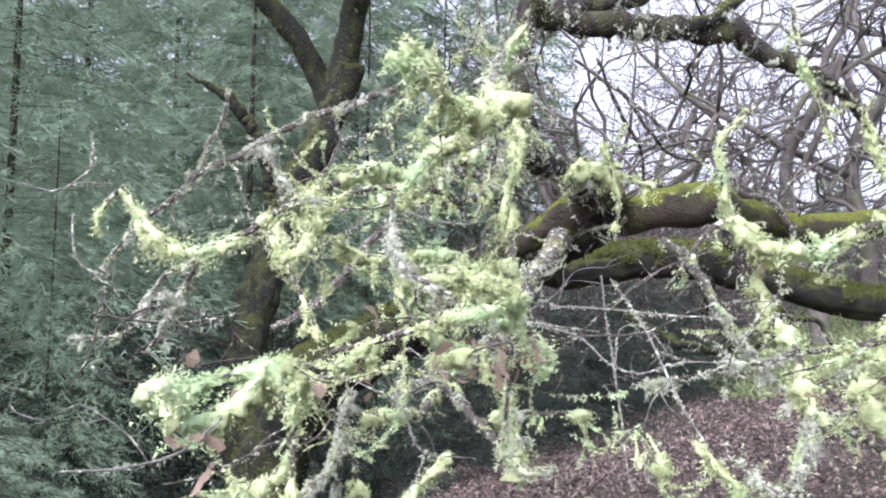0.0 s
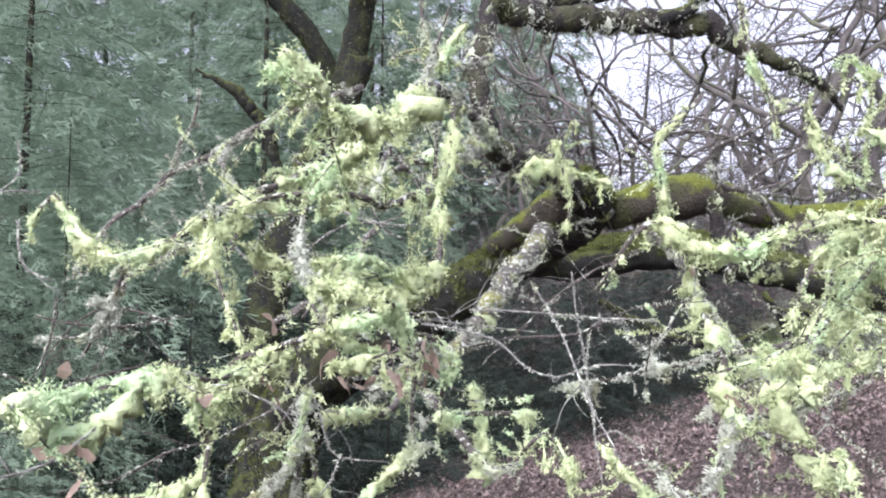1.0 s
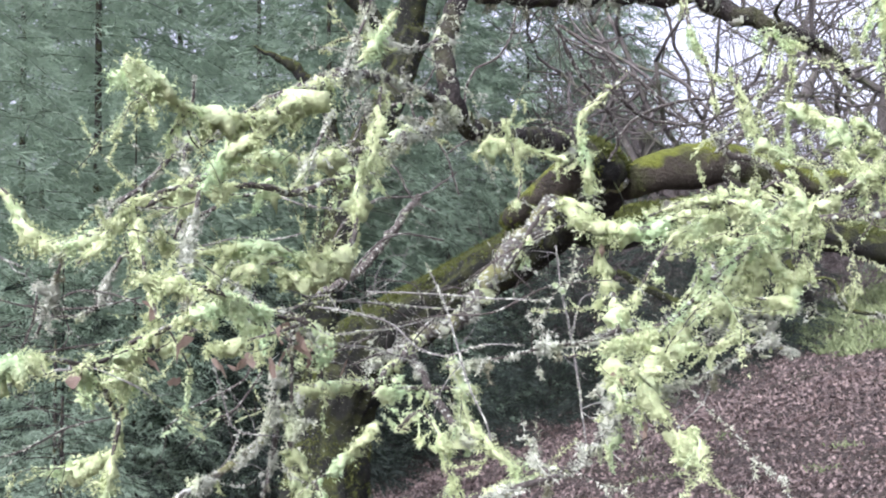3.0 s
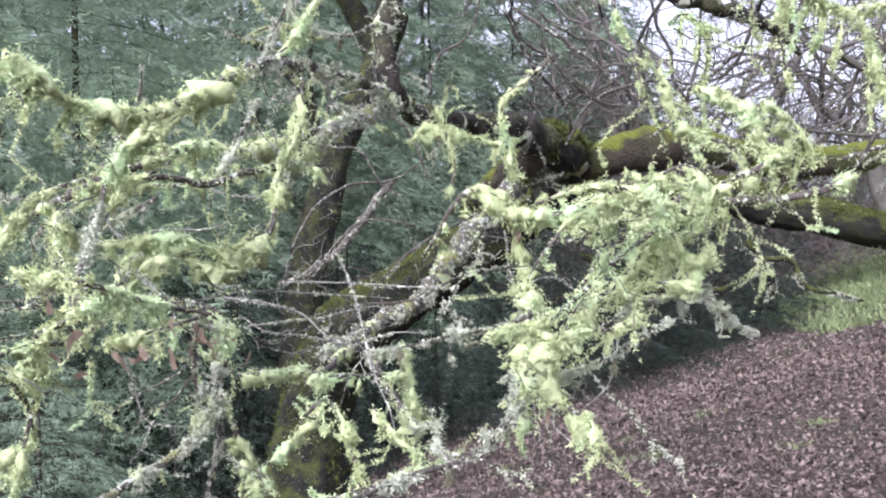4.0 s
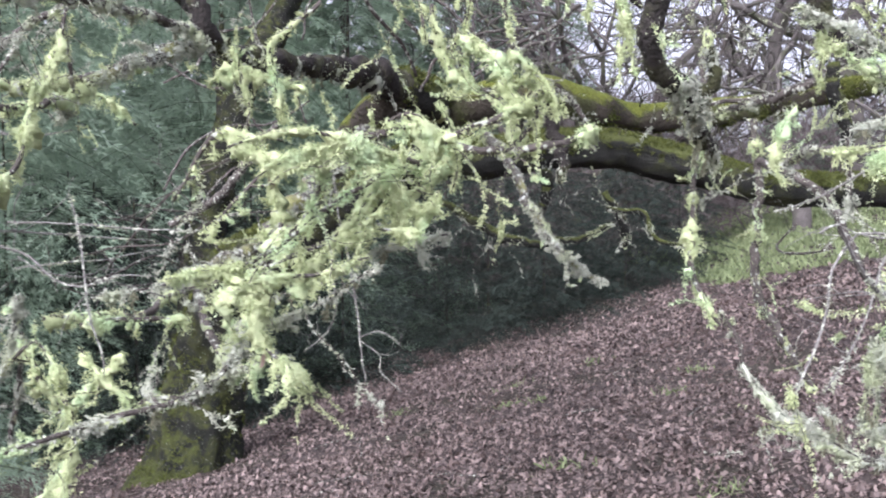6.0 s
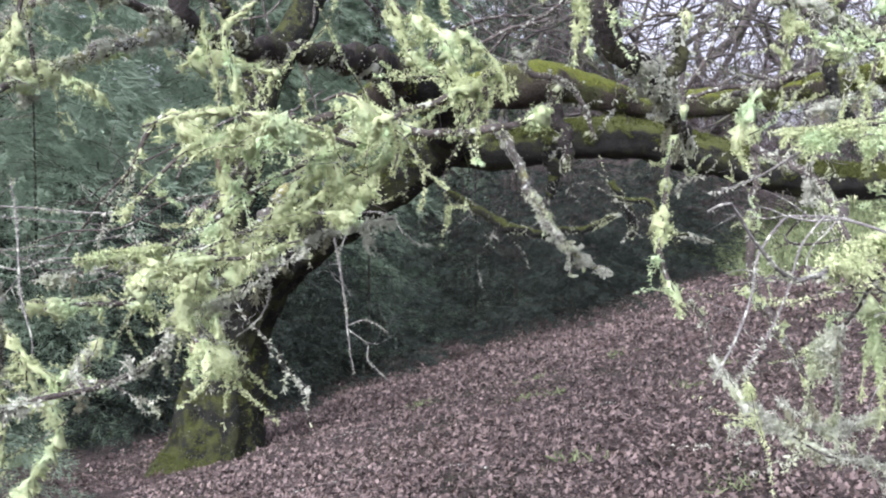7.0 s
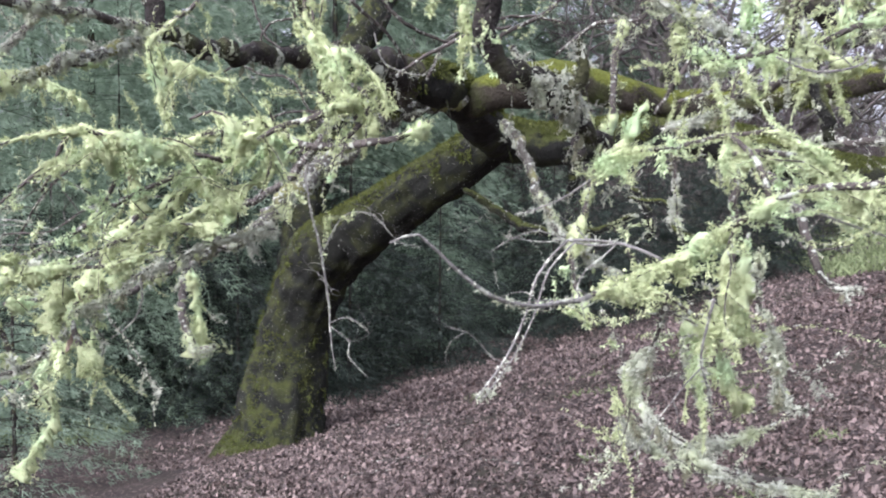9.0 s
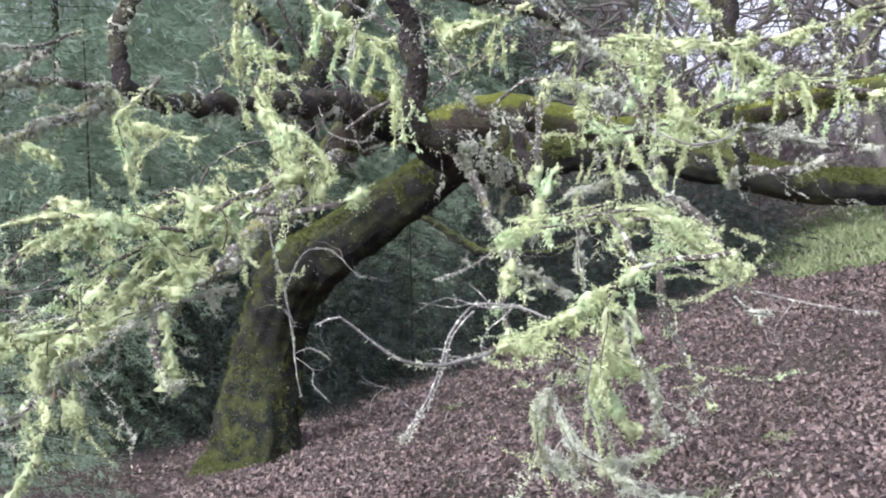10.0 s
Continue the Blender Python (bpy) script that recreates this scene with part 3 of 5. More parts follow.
branch("lower_branch", "lush", (-0.168, 1.092, 1.403, 0.003), (-0.167, 1.183, 1.407, 0.0031), (-0.133, 1.207, 1.412, 0.0032), (-0.096, 1.231, 1.422, 0.0033), (-0.055, 1.266, 1.427, 0.0033), (-0.041, 1.32, 1.413, 0.0034), (-0.027, 1.422, 1.425, 0.0035), (-0.013, 1.474, 1.422, 0.0036), (0.019, 1.537, 1.452, 0.0037), (0.05, 1.539, 1.486, 0.0037), (0.096, 1.585, 1.485, 0.0038), (0.162, 1.614, 1.471, 0.0039), (0.198, 1.621, 1.43, 0.004), leaves=6)
branch("lower_branch", "lush", (-0.176, 1.154, 1.366, 0.002), (-0.143, 1.179, 1.363, 0.0023), (-0.114, 1.201, 1.387, 0.0027), (-0.096, 1.231, 1.42, 0.003), leaves=3)
branch("lower_branch", "lush_mid", (0.05, 1.539, 1.486, 0.003), (0.026, 1.573, 1.53, 0.003), (0.041, 1.652, 1.588, 0.003))
branch("drop_branch", "lush", (-0.059, 1.317, 1.41, 0.005), (-0.125, 1.515, 1.355, 0.0046), (-0.133, 1.568, 1.296, 0.0042), (-0.151, 1.589, 1.243, 0.0038), (-0.192, 1.564, 1.229, 0.0034), (-0.25, 1.558, 1.214, 0.003))
branch("drop_branch", "lush_mid", (0.066, 1.561, 1.477, 0.003), (0.095, 1.587, 1.45, 0.0027), (0.144, 1.614, 1.439, 0.0023), (0.192, 1.652, 1.41, 0.002), leaves=4)
branch("fork_branch", "lichen_limb", (-0.437, 2.214, 0.965, 0.011), (-0.409, 2.269, 0.979, 0.0105), (-0.346, 2.38, 1.022, 0.01), (-0.286, 2.419, 1.061, 0.0095), (-0.229, 2.478, 1.137, 0.009), (-0.208, 2.479, 1.215, 0.0085), (-0.182, 2.451, 1.309, 0.008))
branch("fork_branch", "lush_mid", (-0.197, 2.481, 1.215, 0.009), (-0.183, 2.506, 1.136, 0.0082), (-0.161, 2.542, 1.052, 0.0075), (-0.128, 2.569, 0.985, 0.0068), (-0.08, 2.579, 0.906, 0.006))
branch("fork_branch", "near", (-0.207, 2.501, 1.167, 0.008), (-0.221, 2.521, 1.071, 0.0073), (-0.255, 2.538, 0.975, 0.0067), (-0.269, 2.548, 0.879, 0.006))
branch("shelf_branch", "lush_mid", (-0.174, 2.555, 1.239, 0.008), (-0.114, 2.636, 1.239, 0.0095), (-0.047, 2.901, 1.219, 0.011), (0.003, 3.091, 1.282, 0.0125), (0.033, 3.246, 1.337, 0.014))
branch("swinging_branch", "bare", (1.401, 1.15, 1.496, 0.0012), (1.425, 1.167, 1.504, 0.0016), (1.45, 1.202, 1.472, 0.0019), (1.484, 1.239, 1.438, 0.0023), (1.518, 1.298, 1.423, 0.0027), (1.549, 1.357, 1.422, 0.003), (1.575, 1.394, 1.425, 0.0034))
branch("swinging_branch", "lush", (1.575, 1.394, 1.425, 0.0034), (1.609, 1.444, 1.434, 0.0033), (1.663, 1.487, 1.418, 0.0032), (1.7, 1.525, 1.389, 0.0031), (1.73, 1.552, 1.361, 0.003))
branch("swinging_branch", "lush", (1.609, 1.444, 1.434, 0.003), (1.656, 1.498, 1.456, 0.0033), (1.706, 1.542, 1.477, 0.0036), (1.743, 1.491, 1.508, 0.0039), (1.77, 1.437, 1.53, 0.0041), (1.811, 1.428, 1.55, 0.0044), (1.857, 1.419, 1.557, 0.0047), (1.919, 1.434, 1.564, 0.005))
branch("swinging_branch", "lush", (1.576, 1.486, 1.581, 0.002), (1.625, 1.468, 1.601, 0.0023), (1.659, 1.456, 1.602, 0.0027), (1.7, 1.487, 1.613, 0.003), (1.734, 1.495, 1.62, 0.0033), (1.764, 1.459, 1.584, 0.0037), (1.777, 1.44, 1.543, 0.004))
branch("pale_branch", "bare", (1.467, 1.528, 1.518, 0.0012), (1.522, 1.522, 1.538, 0.0015), (1.568, 1.504, 1.567, 0.0017), (1.597, 1.491, 1.589, 0.002))
branch("swinging_branch", "near", (1.663, 1.487, 1.418, 0.003), (1.656, 1.514, 1.38, 0.0025), (1.644, 1.56, 1.336, 0.002), (1.619, 1.603, 1.294, 0.0015))
branch("swinging_branch", "lush_mid", (1.718, 1.54, 1.392, 0.003), (1.737, 1.583, 1.337, 0.0025), (1.753, 1.635, 1.281, 0.002), (1.784, 1.671, 1.243, 0.0015))
branch("swinging_branch", "lush", (1.734, 1.495, 1.62, 0.003), (1.795, 1.511, 1.624, 0.0033), (1.843, 1.521, 1.597, 0.0035), (1.889, 1.55, 1.559, 0.0037), (1.961, 1.596, 1.523, 0.004))
branch("swinging_branch", "lush_mid", (1.743, 1.491, 1.508, 0.0025), (1.732, 1.506, 1.458, 0.0022), (1.743, 1.527, 1.42, 0.0018), (1.739, 1.534, 1.382, 0.0015))
branch("hub_tassel", "lush", (0.709, 1.581, 1.402, 0.004), (0.725, 1.541, 1.351, 0.0034), (0.75, 1.511, 1.32, 0.0027), (0.788, 1.484, 1.301, 0.0021), (0.785, 1.472, 1.271, 0.0015))
branch("hub_tassel", "lush", (0.846, 1.751, 1.603, 0.003), (0.893, 1.754, 1.573, 0.0025), (0.909, 1.754, 1.525, 0.002), (0.903, 1.752, 1.493, 0.0015))
branch("low_branch", "lush", (0.346, 1.536, 1.298, 0.003), (0.382, 1.54, 1.33, 0.0033), (0.41, 1.541, 1.289, 0.0035), (0.422, 1.541, 1.245, 0.0037), (0.443, 1.551, 1.191, 0.004))
branch("low_branch", "lush", (0.462, 1.527, 1.316, 0.0025), (0.483, 1.527, 1.282, 0.0027), (0.508, 1.529, 1.263, 0.0028), (0.533, 1.54, 1.238, 0.003))
branch("low_branch", "lush_mid", (0.434, 1.55, 1.184, 0.003), (0.427, 1.547, 1.133, 0.0025), (0.403, 1.553, 1.078, 0.002))
branch("low_branch", "lush_mid", (0.312, 1.528, 1.155, 0.005), (0.38, 1.534, 1.174, 0.0048), (0.434, 1.55, 1.186, 0.0046), (0.499, 1.546, 1.21, 0.0044), (0.554, 1.542, 1.238, 0.0042), (0.601, 1.546, 1.243, 0.004))
branch("hoop_branch", "near", (1.596, 1.862, 1.164, 0.0016), (1.648, 1.869, 1.122, 0.0019), (1.723, 1.881, 1.076, 0.0022), (1.793, 1.914, 1.06, 0.0024), (1.868, 1.928, 1.046, 0.0027), (1.96, 1.966, 1.028, 0.003))
branch("hoop_branch", "near", (1.638, 1.871, 1.174, 0.0015), (1.704, 1.881, 1.128, 0.0016), (1.768, 1.894, 1.133, 0.0018), (1.833, 1.909, 1.152, 0.0019), (1.876, 1.919, 1.181, 0.002))
branch("hoop_branch", "near", (1.69, 1.769, 1.314, 0.002), (1.712, 1.81, 1.247, 0.0018), (1.73, 1.849, 1.184, 0.0017), (1.734, 1.877, 1.135, 0.0015))
branch("hoop_branch", "lush_mid", (1.577, 1.862, 1.22, 0.0015), (1.589, 1.863, 1.2, 0.0013), (1.596, 1.863, 1.178, 0.001))
branch("hoop_branch", "near", (1.767, 1.438, 1.481, 0.0022), (1.772, 1.488, 1.415, 0.002), (1.805, 1.543, 1.351, 0.0017), (1.811, 1.592, 1.267, 0.0015))
branch("hoop_branch", "bare", (1.717, 1.424, 1.423, 0.002), (1.707, 1.47, 1.347, 0.0017), (1.72, 1.521, 1.288, 0.0015), (1.731, 1.573, 1.235, 0.0012))
branch("hoop_branch", "near", (1.651, 1.56, 1.343, 0.0018), (1.626, 1.573, 1.306, 0.0017), (1.617, 1.609, 1.237, 0.0016), (1.644, 1.653, 1.181, 0.0016), (1.705, 1.686, 1.143, 0.0015))
branch("drop_twig", "bare", (1.56, 1.341, 1.491, 0.0014), (1.533, 1.333, 1.46, 0.0013), (1.516, 1.327, 1.404, 0.0011), (1.492, 1.319, 1.356, 0.001), (1.461, 1.31, 1.31, 0.0008))
branch("fan_branch", "fluffy", (0.212, 2.876, 1.307, 0.004), (0.234, 2.876, 1.215, 0.0033), (0.252, 2.876, 1.122, 0.0027), (0.252, 2.873, 1.052, 0.002))
branch("fan_branch", "lush_mid", (0.252, 2.873, 1.052, 0.0015), (0.288, 2.881, 1.063, 0.0013), (0.328, 2.891, 1.07, 0.001))
branch("fan_branch", "lush", (0.663, 1.719, 1.383, 0.003), (0.681, 1.72, 1.335, 0.0025), (0.675, 1.717, 1.287, 0.002), (0.665, 1.713, 1.245, 0.0015))
branch("fan_branch", "bare", (0.773, 1.627, 1.302, 0.001), (0.81, 1.637, 1.332, 0.0013), (0.823, 1.641, 1.371, 0.0015), (0.818, 1.642, 1.411, 0.0018))
branch("fan_branch", "lush_mid", (0.973, 1.783, 1.711, 0.0018), (0.995, 1.786, 1.666, 0.0022), (0.983, 1.781, 1.624, 0.0026), (0.937, 1.77, 1.593, 0.003))
branch("fan_branch", "lush_mid", (0.604, 1.583, 1.405, 0.002), (0.71, 1.608, 1.433, 0.0023), (0.797, 1.63, 1.467, 0.0025), (0.874, 1.648, 1.491, 0.0028), (0.956, 1.666, 1.485, 0.003))
branch("fan_branch", "near", (0.635, 1.72, 1.332, 0.002), (0.708, 1.739, 1.381, 0.0022), (0.792, 1.759, 1.412, 0.0024), (0.865, 1.778, 1.454, 0.0026), (0.938, 1.795, 1.472, 0.0028), (0.99, 1.807, 1.482, 0.003))
branch("fan_branch", "lush", (-0.158, 2.468, 0.954, 0.003), (-0.028, 2.502, 1.056, 0.0025), (0.065, 2.528, 1.158, 0.002))
branch("fan_branch", "fluffy", (-0.258, 2.754, 0.971, 0.003), (-0.202, 2.76, 0.841, 0.0027), (-0.253, 2.745, 0.749, 0.0023), (-0.312, 2.727, 0.648, 0.002))
branch("crest_branch", "fluffy", (0.364, 2.423, 1.87, 0.003), (0.435, 2.44, 1.88, 0.0027), (0.517, 2.457, 1.853, 0.0023), (0.581, 2.471, 1.837, 0.002))
branch("crest_branch", "lush", (0.435, 2.339, 1.924, 0.004), (0.453, 2.34, 1.851, 0.0037), (0.472, 2.34, 1.77, 0.0033), (0.458, 2.334, 1.704, 0.003))
branch("crest_branch", "lush", (1.095, 1.846, 1.805, 0.003), (1.142, 1.855, 1.772, 0.0025), (1.168, 1.859, 1.735, 0.002), (1.181, 1.86, 1.697, 0.0015))
branch("crest_branch", "lush", (1.076, 1.839, 1.752, 0.003), (1.111, 1.845, 1.703, 0.0023), (1.093, 1.838, 1.639, 0.0015))
branch("crest_branch", "lush", (1.121, 1.847, 1.712, 0.003), (1.142, 1.85, 1.671, 0.0023), (1.139, 1.848, 1.628, 0.0015))
branch("crest_branch", "veil", (0.949, 1.944, 1.976, 0.003), (0.983, 1.953, 1.998, 0.0027), (1.022, 1.959, 1.952, 0.0023), (1.011, 1.953, 1.872, 0.002))
branch("crest_branch", "veil", (1.257, 1.911, 1.979, 0.003), (1.29, 1.917, 1.935, 0.0027), (1.307, 1.918, 1.875, 0.0023), (1.312, 1.916, 1.832, 0.002))
branch("fan_branch", "lush", (0.159, 2.114, 1.28, 0.006), (0.234, 2.129, 1.288, 0.0057), (0.309, 2.145, 1.292, 0.0053), (0.384, 2.16, 1.289, 0.005))
branch("crest_branch", "lush", (-0.141, 2.515, 1.88, 0.004), (-0.028, 2.539, 1.851, 0.0037), (0.036, 2.552, 1.82, 0.0033), (0.093, 2.562, 1.762, 0.003))
branch("veil_branch", "lush", (1.792, 1.818, 1.79, 0.003), (1.762, 1.807, 1.714, 0.0028), (1.75, 1.801, 1.638, 0.0027), (1.762, 1.8, 1.561, 0.0025))
branch("veil_branch", "lush", (1.752, 1.904, 1.63, 0.003), (1.822, 1.919, 1.621, 0.0027), (1.891, 1.933, 1.596, 0.0023), (1.946, 1.944, 1.565, 0.002))
branch("veil_branch", "lush", (1.792, 1.908, 1.533, 0.003), (1.876, 1.928, 1.558, 0.0027), (1.941, 1.942, 1.531, 0.0023), (1.996, 1.952, 1.48, 0.002))
branch("veil_branch", "lush_mid", (1.571, 1.657, 1.608, 0.0018), (1.658, 1.677, 1.616, 0.0022), (1.745, 1.697, 1.636, 0.0025))
branch("veil_branch", "lush", (1.775, 1.646, 1.495, 0.0025), (1.765, 1.641, 1.427, 0.002), (1.775, 1.64, 1.358, 0.0015))
branch("veil_branch", "lush_mid", (1.715, 1.628, 1.401, 0.002), (1.763, 1.637, 1.36, 0.0018), (1.803, 1.645, 1.345, 0.0015))
branch("veil_branch", "veil", (1.685, 1.621, 1.393, 0.002), (1.705, 1.623, 1.35, 0.0015), (1.713, 1.622, 1.29, 0.001))
branch("veil_branch", "veil", (1.793, 1.827, 1.981, 0.0035), (1.785, 1.82, 1.885, 0.0027), (1.778, 1.815, 1.809, 0.002))
branch("veil_branch", "veil", (1.83, 1.832, 1.923, 0.0035), (1.851, 1.833, 1.837, 0.0027), (1.874, 1.834, 1.746, 0.002))
branch("veil_branch", "veil", (1.911, 1.955, 1.965, 0.0035), (1.943, 1.958, 1.873, 0.0027), (1.931, 1.951, 1.781, 0.002))
branch("veil_branch", "veil", (1.723, 1.8, 1.757, 0.0035), (1.788, 1.815, 1.766, 0.0033), (1.872, 1.835, 1.779, 0.0032), (1.956, 1.852, 1.745, 0.003))
branch("veil_branch", "lush", (1.681, 2.001, 1.861, 0.003), (1.679, 1.998, 1.812, 0.0025), (1.667, 1.993, 1.758, 0.002))
branch("veil_branch", "lush", (1.629, 1.982, 1.715, 0.003), (1.597, 1.973, 1.661, 0.0025), (1.582, 1.967, 1.6, 0.002))
branch("veil_branch", "near", (1.648, 1.779, 1.653, 0.0015), (1.713, 1.794, 1.667, 0.0018), (1.76, 1.806, 1.699, 0.0022), (1.802, 1.818, 1.747, 0.0025))
branch("hub_branch", "lush", (1.249, 1.883, 1.673, 0.0057), (1.154, 1.826, 1.632, 0.0069), (1.091, 1.836, 1.63, 0.0074), (1.019, 1.853, 1.635, 0.0073), (0.936, 1.872, 1.675, 0.0074), (0.836, 1.853, 1.658, 0.0073), (0.746, 1.813, 1.618, 0.0071), (0.671, 1.823, 1.617, 0.0071), (0.612, 1.812, 1.664, 0.0061), (0.557, 1.812, 1.653, 0.0052), (0.517, 1.827, 1.596, 0.0041), (0.485, 1.832, 1.544, 0.0026))
branch("hub_branch", "lush", (0.667, 1.823, 1.614, 0.0061), (0.653, 1.881, 1.574, 0.0058), (0.674, 1.866, 1.51, 0.0058), (0.685, 1.771, 1.45, 0.0059), (0.679, 1.711, 1.387, 0.0057), (0.683, 1.65, 1.338, 0.0055), (0.732, 1.596, 1.307, 0.0053), (0.772, 1.568, 1.281, 0.0043), (0.799, 1.547, 1.261, 0.0021), leaves=5)
branch("hub_branch", "near", (0.675, 1.65, 1.342, 0.0041), (0.657, 1.631, 1.287, 0.0046), (0.616, 1.589, 1.245, 0.0045), (0.582, 1.514, 1.235, 0.0043), (0.533, 1.483, 1.229, 0.0042), (0.487, 1.444, 1.216, 0.0037), (0.44, 1.39, 1.205, 0.0028))
branch("hub_branch", "near", (0.586, 1.515, 1.235, 0.003), (0.558, 1.54, 1.25, 0.003), (0.551, 1.561, 1.271, 0.0022))
branch("hub_branch", "near", (0.686, 1.752, 1.44, 0.0044), (0.621, 1.723, 1.42, 0.0043), (0.566, 1.703, 1.412, 0.0033), (0.5, 1.697, 1.397, 0.0019), (0.396, 1.687, 1.38, 0.0015))
branch("hub_branch", "lush_mid", (0.696, 1.735, 1.438, 0.0043), (0.756, 1.647, 1.455, 0.005), (0.813, 1.643, 1.481, 0.0054), (0.853, 1.662, 1.516, 0.0056), (0.883, 1.69, 1.561, 0.0057), (0.916, 1.744, 1.61, 0.0054), (0.97, 1.834, 1.655, 0.0052))
branch("hub_branch", "near", (0.693, 1.633, 1.34, 0.0028), (0.758, 1.604, 1.359, 0.0031), (0.816, 1.591, 1.384, 0.003), (0.856, 1.576, 1.414, 0.003), (0.906, 1.567, 1.441, 0.0018))
branch("hub_branch", "lush_mid", (1.009, 1.854, 1.633, 0.0047), (0.944, 1.803, 1.565, 0.004), (0.854, 1.738, 1.507, 0.0029), (0.787, 1.686, 1.453, 0.0018), (0.751, 1.662, 1.387, 0.0009))
branch("hub_branch", "lush_mid", (1.091, 1.836, 1.63, 0.0048), (1.138, 1.854, 1.682, 0.0049), (1.159, 1.874, 1.735, 0.005), (1.126, 1.896, 1.764, 0.0033))
branch("rear_branch", "near", (-1.044, 2.91, 1.642, 0.0038), (-0.943, 2.939, 1.795, 0.0076), (-0.821, 2.986, 1.904, 0.0095), (-0.786, 3.036, 1.972, 0.0107), (-0.647, 3.069, 2.045, 0.0117), (-0.525, 3.038, 2.102, 0.0115), (-0.408, 2.951, 2.13, 0.011), (-0.263, 2.87, 2.15, 0.0107), (-0.109, 2.784, 2.178, 0.0103))
branch("rear_branch", "near", (-0.785, 3.034, 1.987, 0.0058), (-0.757, 3.03, 2.061, 0.0068), (-0.711, 3.025, 2.154, 0.0058), (-0.692, 3.009, 2.244, 0.0029))
branch("rear_branch", "near", (-0.965, 2.556, 1.436, 0.0033), (-0.83, 2.62, 1.452, 0.0059), (-0.775, 2.618, 1.546, 0.0067), (-0.707, 2.604, 1.624, 0.0066), (-0.56, 2.592, 1.686, 0.0065), (-0.383, 2.49, 1.738, 0.0053))
branch("feathered_branch", "lush", (1.749, 1.611, 1.603, 0.004), (1.81, 1.649, 1.605, 0.0046), (1.865, 1.695, 1.595, 0.0048), (1.915, 1.733, 1.552, 0.0043), (1.945, 1.76, 1.513, 0.0025))
branch("feathered_branch", "bare", (1.791, 1.599, 1.549, 0.0013), (1.885, 1.616, 1.514, 0.0016), (1.971, 1.63, 1.487, 0.0017), (2.061, 1.594, 1.469, 0.0013), (2.136, 1.584, 1.462, 0.001))
branch("thin_twig", "bare", (1.657, 1.424, 1.468, 0.0017), (1.61, 1.439, 1.485, 0.0023), (1.552, 1.442, 1.488, 0.002), (1.537, 1.437, 1.483, 0.0017), (1.506, 1.425, 1.443, 0.0017), (1.496, 1.407, 1.399, 0.0017), (1.475, 1.39, 1.346, 0.0017), (1.444, 1.362, 1.301, 0.0011))
branch("strand_branch", "near", (1.671, 1.84, 1.645, 0.0033), (1.678, 1.843, 1.564, 0.0038), (1.675, 1.844, 1.51, 0.0029))
branch("arch_branch", "lush_mid", (1.65, 1.588, 1.884, 0.0027), (1.718, 1.595, 1.895, 0.0032), (1.804, 1.622, 1.9, 0.0037), (1.905, 1.628, 1.882, 0.0038), (1.986, 1.627, 1.886, 0.0038), (2.057, 1.582, 1.893, 0.0037), (2.132, 1.447, 1.898, 0.0038))
branch("arch_branch", "near", (1.62, 1.96, 1.898, 0.0017), (1.783, 1.985, 1.829, 0.0028), (1.868, 1.986, 1.766, 0.0045), (1.93, 1.986, 1.753, 0.0045), (1.99, 1.972, 1.781, 0.0045), (2.11, 2.066, 1.759, 0.0048), (2.263, 2.058, 1.731, 0.0055))
branch("arch_branch", "lush", (1.67, 1.914, 1.822, 0.003), (1.736, 1.923, 1.774, 0.0046), (1.8, 1.918, 1.776, 0.0051), (1.879, 1.912, 1.787, 0.0051), (1.96, 1.89, 1.825, 0.0051), (2.072, 1.924, 1.881, 0.0059))
branch("tuft_branch", "lush", (0.936, 2.063, 1.942, 0.0045), (0.951, 2.066, 1.857, 0.005), (0.991, 2.061, 1.79, 0.0049), (1.071, 2.042, 1.752, 0.0049), (1.108, 2.013, 1.664, 0.0031))
branch("tuft_branch", "lush_mid", (0.717, 2.026, 1.944, 0.0047), (0.655, 2.003, 1.887, 0.0052), (0.624, 1.991, 1.854, 0.0052), (0.628, 2.006, 1.779, 0.0047), (0.642, 2.024, 1.704, 0.0023))
branch("beard_branch", "lush_mid", (0.844, 2.205, 2.207, 0.0047), (0.853, 2.2, 2.119, 0.0052), (0.863, 2.195, 2.054, 0.0052), (0.897, 2.194, 1.977, 0.0045), (0.911, 2.183, 1.887, 0.0031))
branch("beard_branch", "near", (0.136, 2.112, 2.191, 0.004), (0.147, 2.112, 2.102, 0.0052), (0.177, 2.142, 2.07, 0.0053), (0.232, 2.233, 2.078, 0.0048), (0.279, 2.387, 2.144, 0.0043))
branch("high_limb", "dark_limb", (0.267, 2.74, 2.431, 0.0293), (0.353, 2.859, 2.412, 0.0359), (0.535, 2.958, 2.432, 0.0392), (0.77, 3.096, 2.459, 0.0395), (0.974, 3.177, 2.467, 0.039), (1.115, 3.217, 2.405, 0.0312), (1.274, 3.3, 2.371, 0.0237), (1.46, 3.496, 2.341, 0.0184), (1.56, 3.603, 2.28, 0.0119))
branch("high_limb", "dark_limb", (0.327, 2.857, 2.42, 0.0269), (0.445, 2.945, 2.478, 0.0317), (0.597, 3.04, 2.547, 0.0311), (0.782, 3.181, 2.677, 0.0307), (1.104, 3.307, 2.904, 0.0287))
branch("high_limb", "bark_thin", (0.77, 3.096, 2.459, 0.0257), (0.921, 3.108, 2.523, 0.0221), (1.071, 3.276, 2.691, 0.0192), (1.264, 3.321, 2.844, 0.0156))
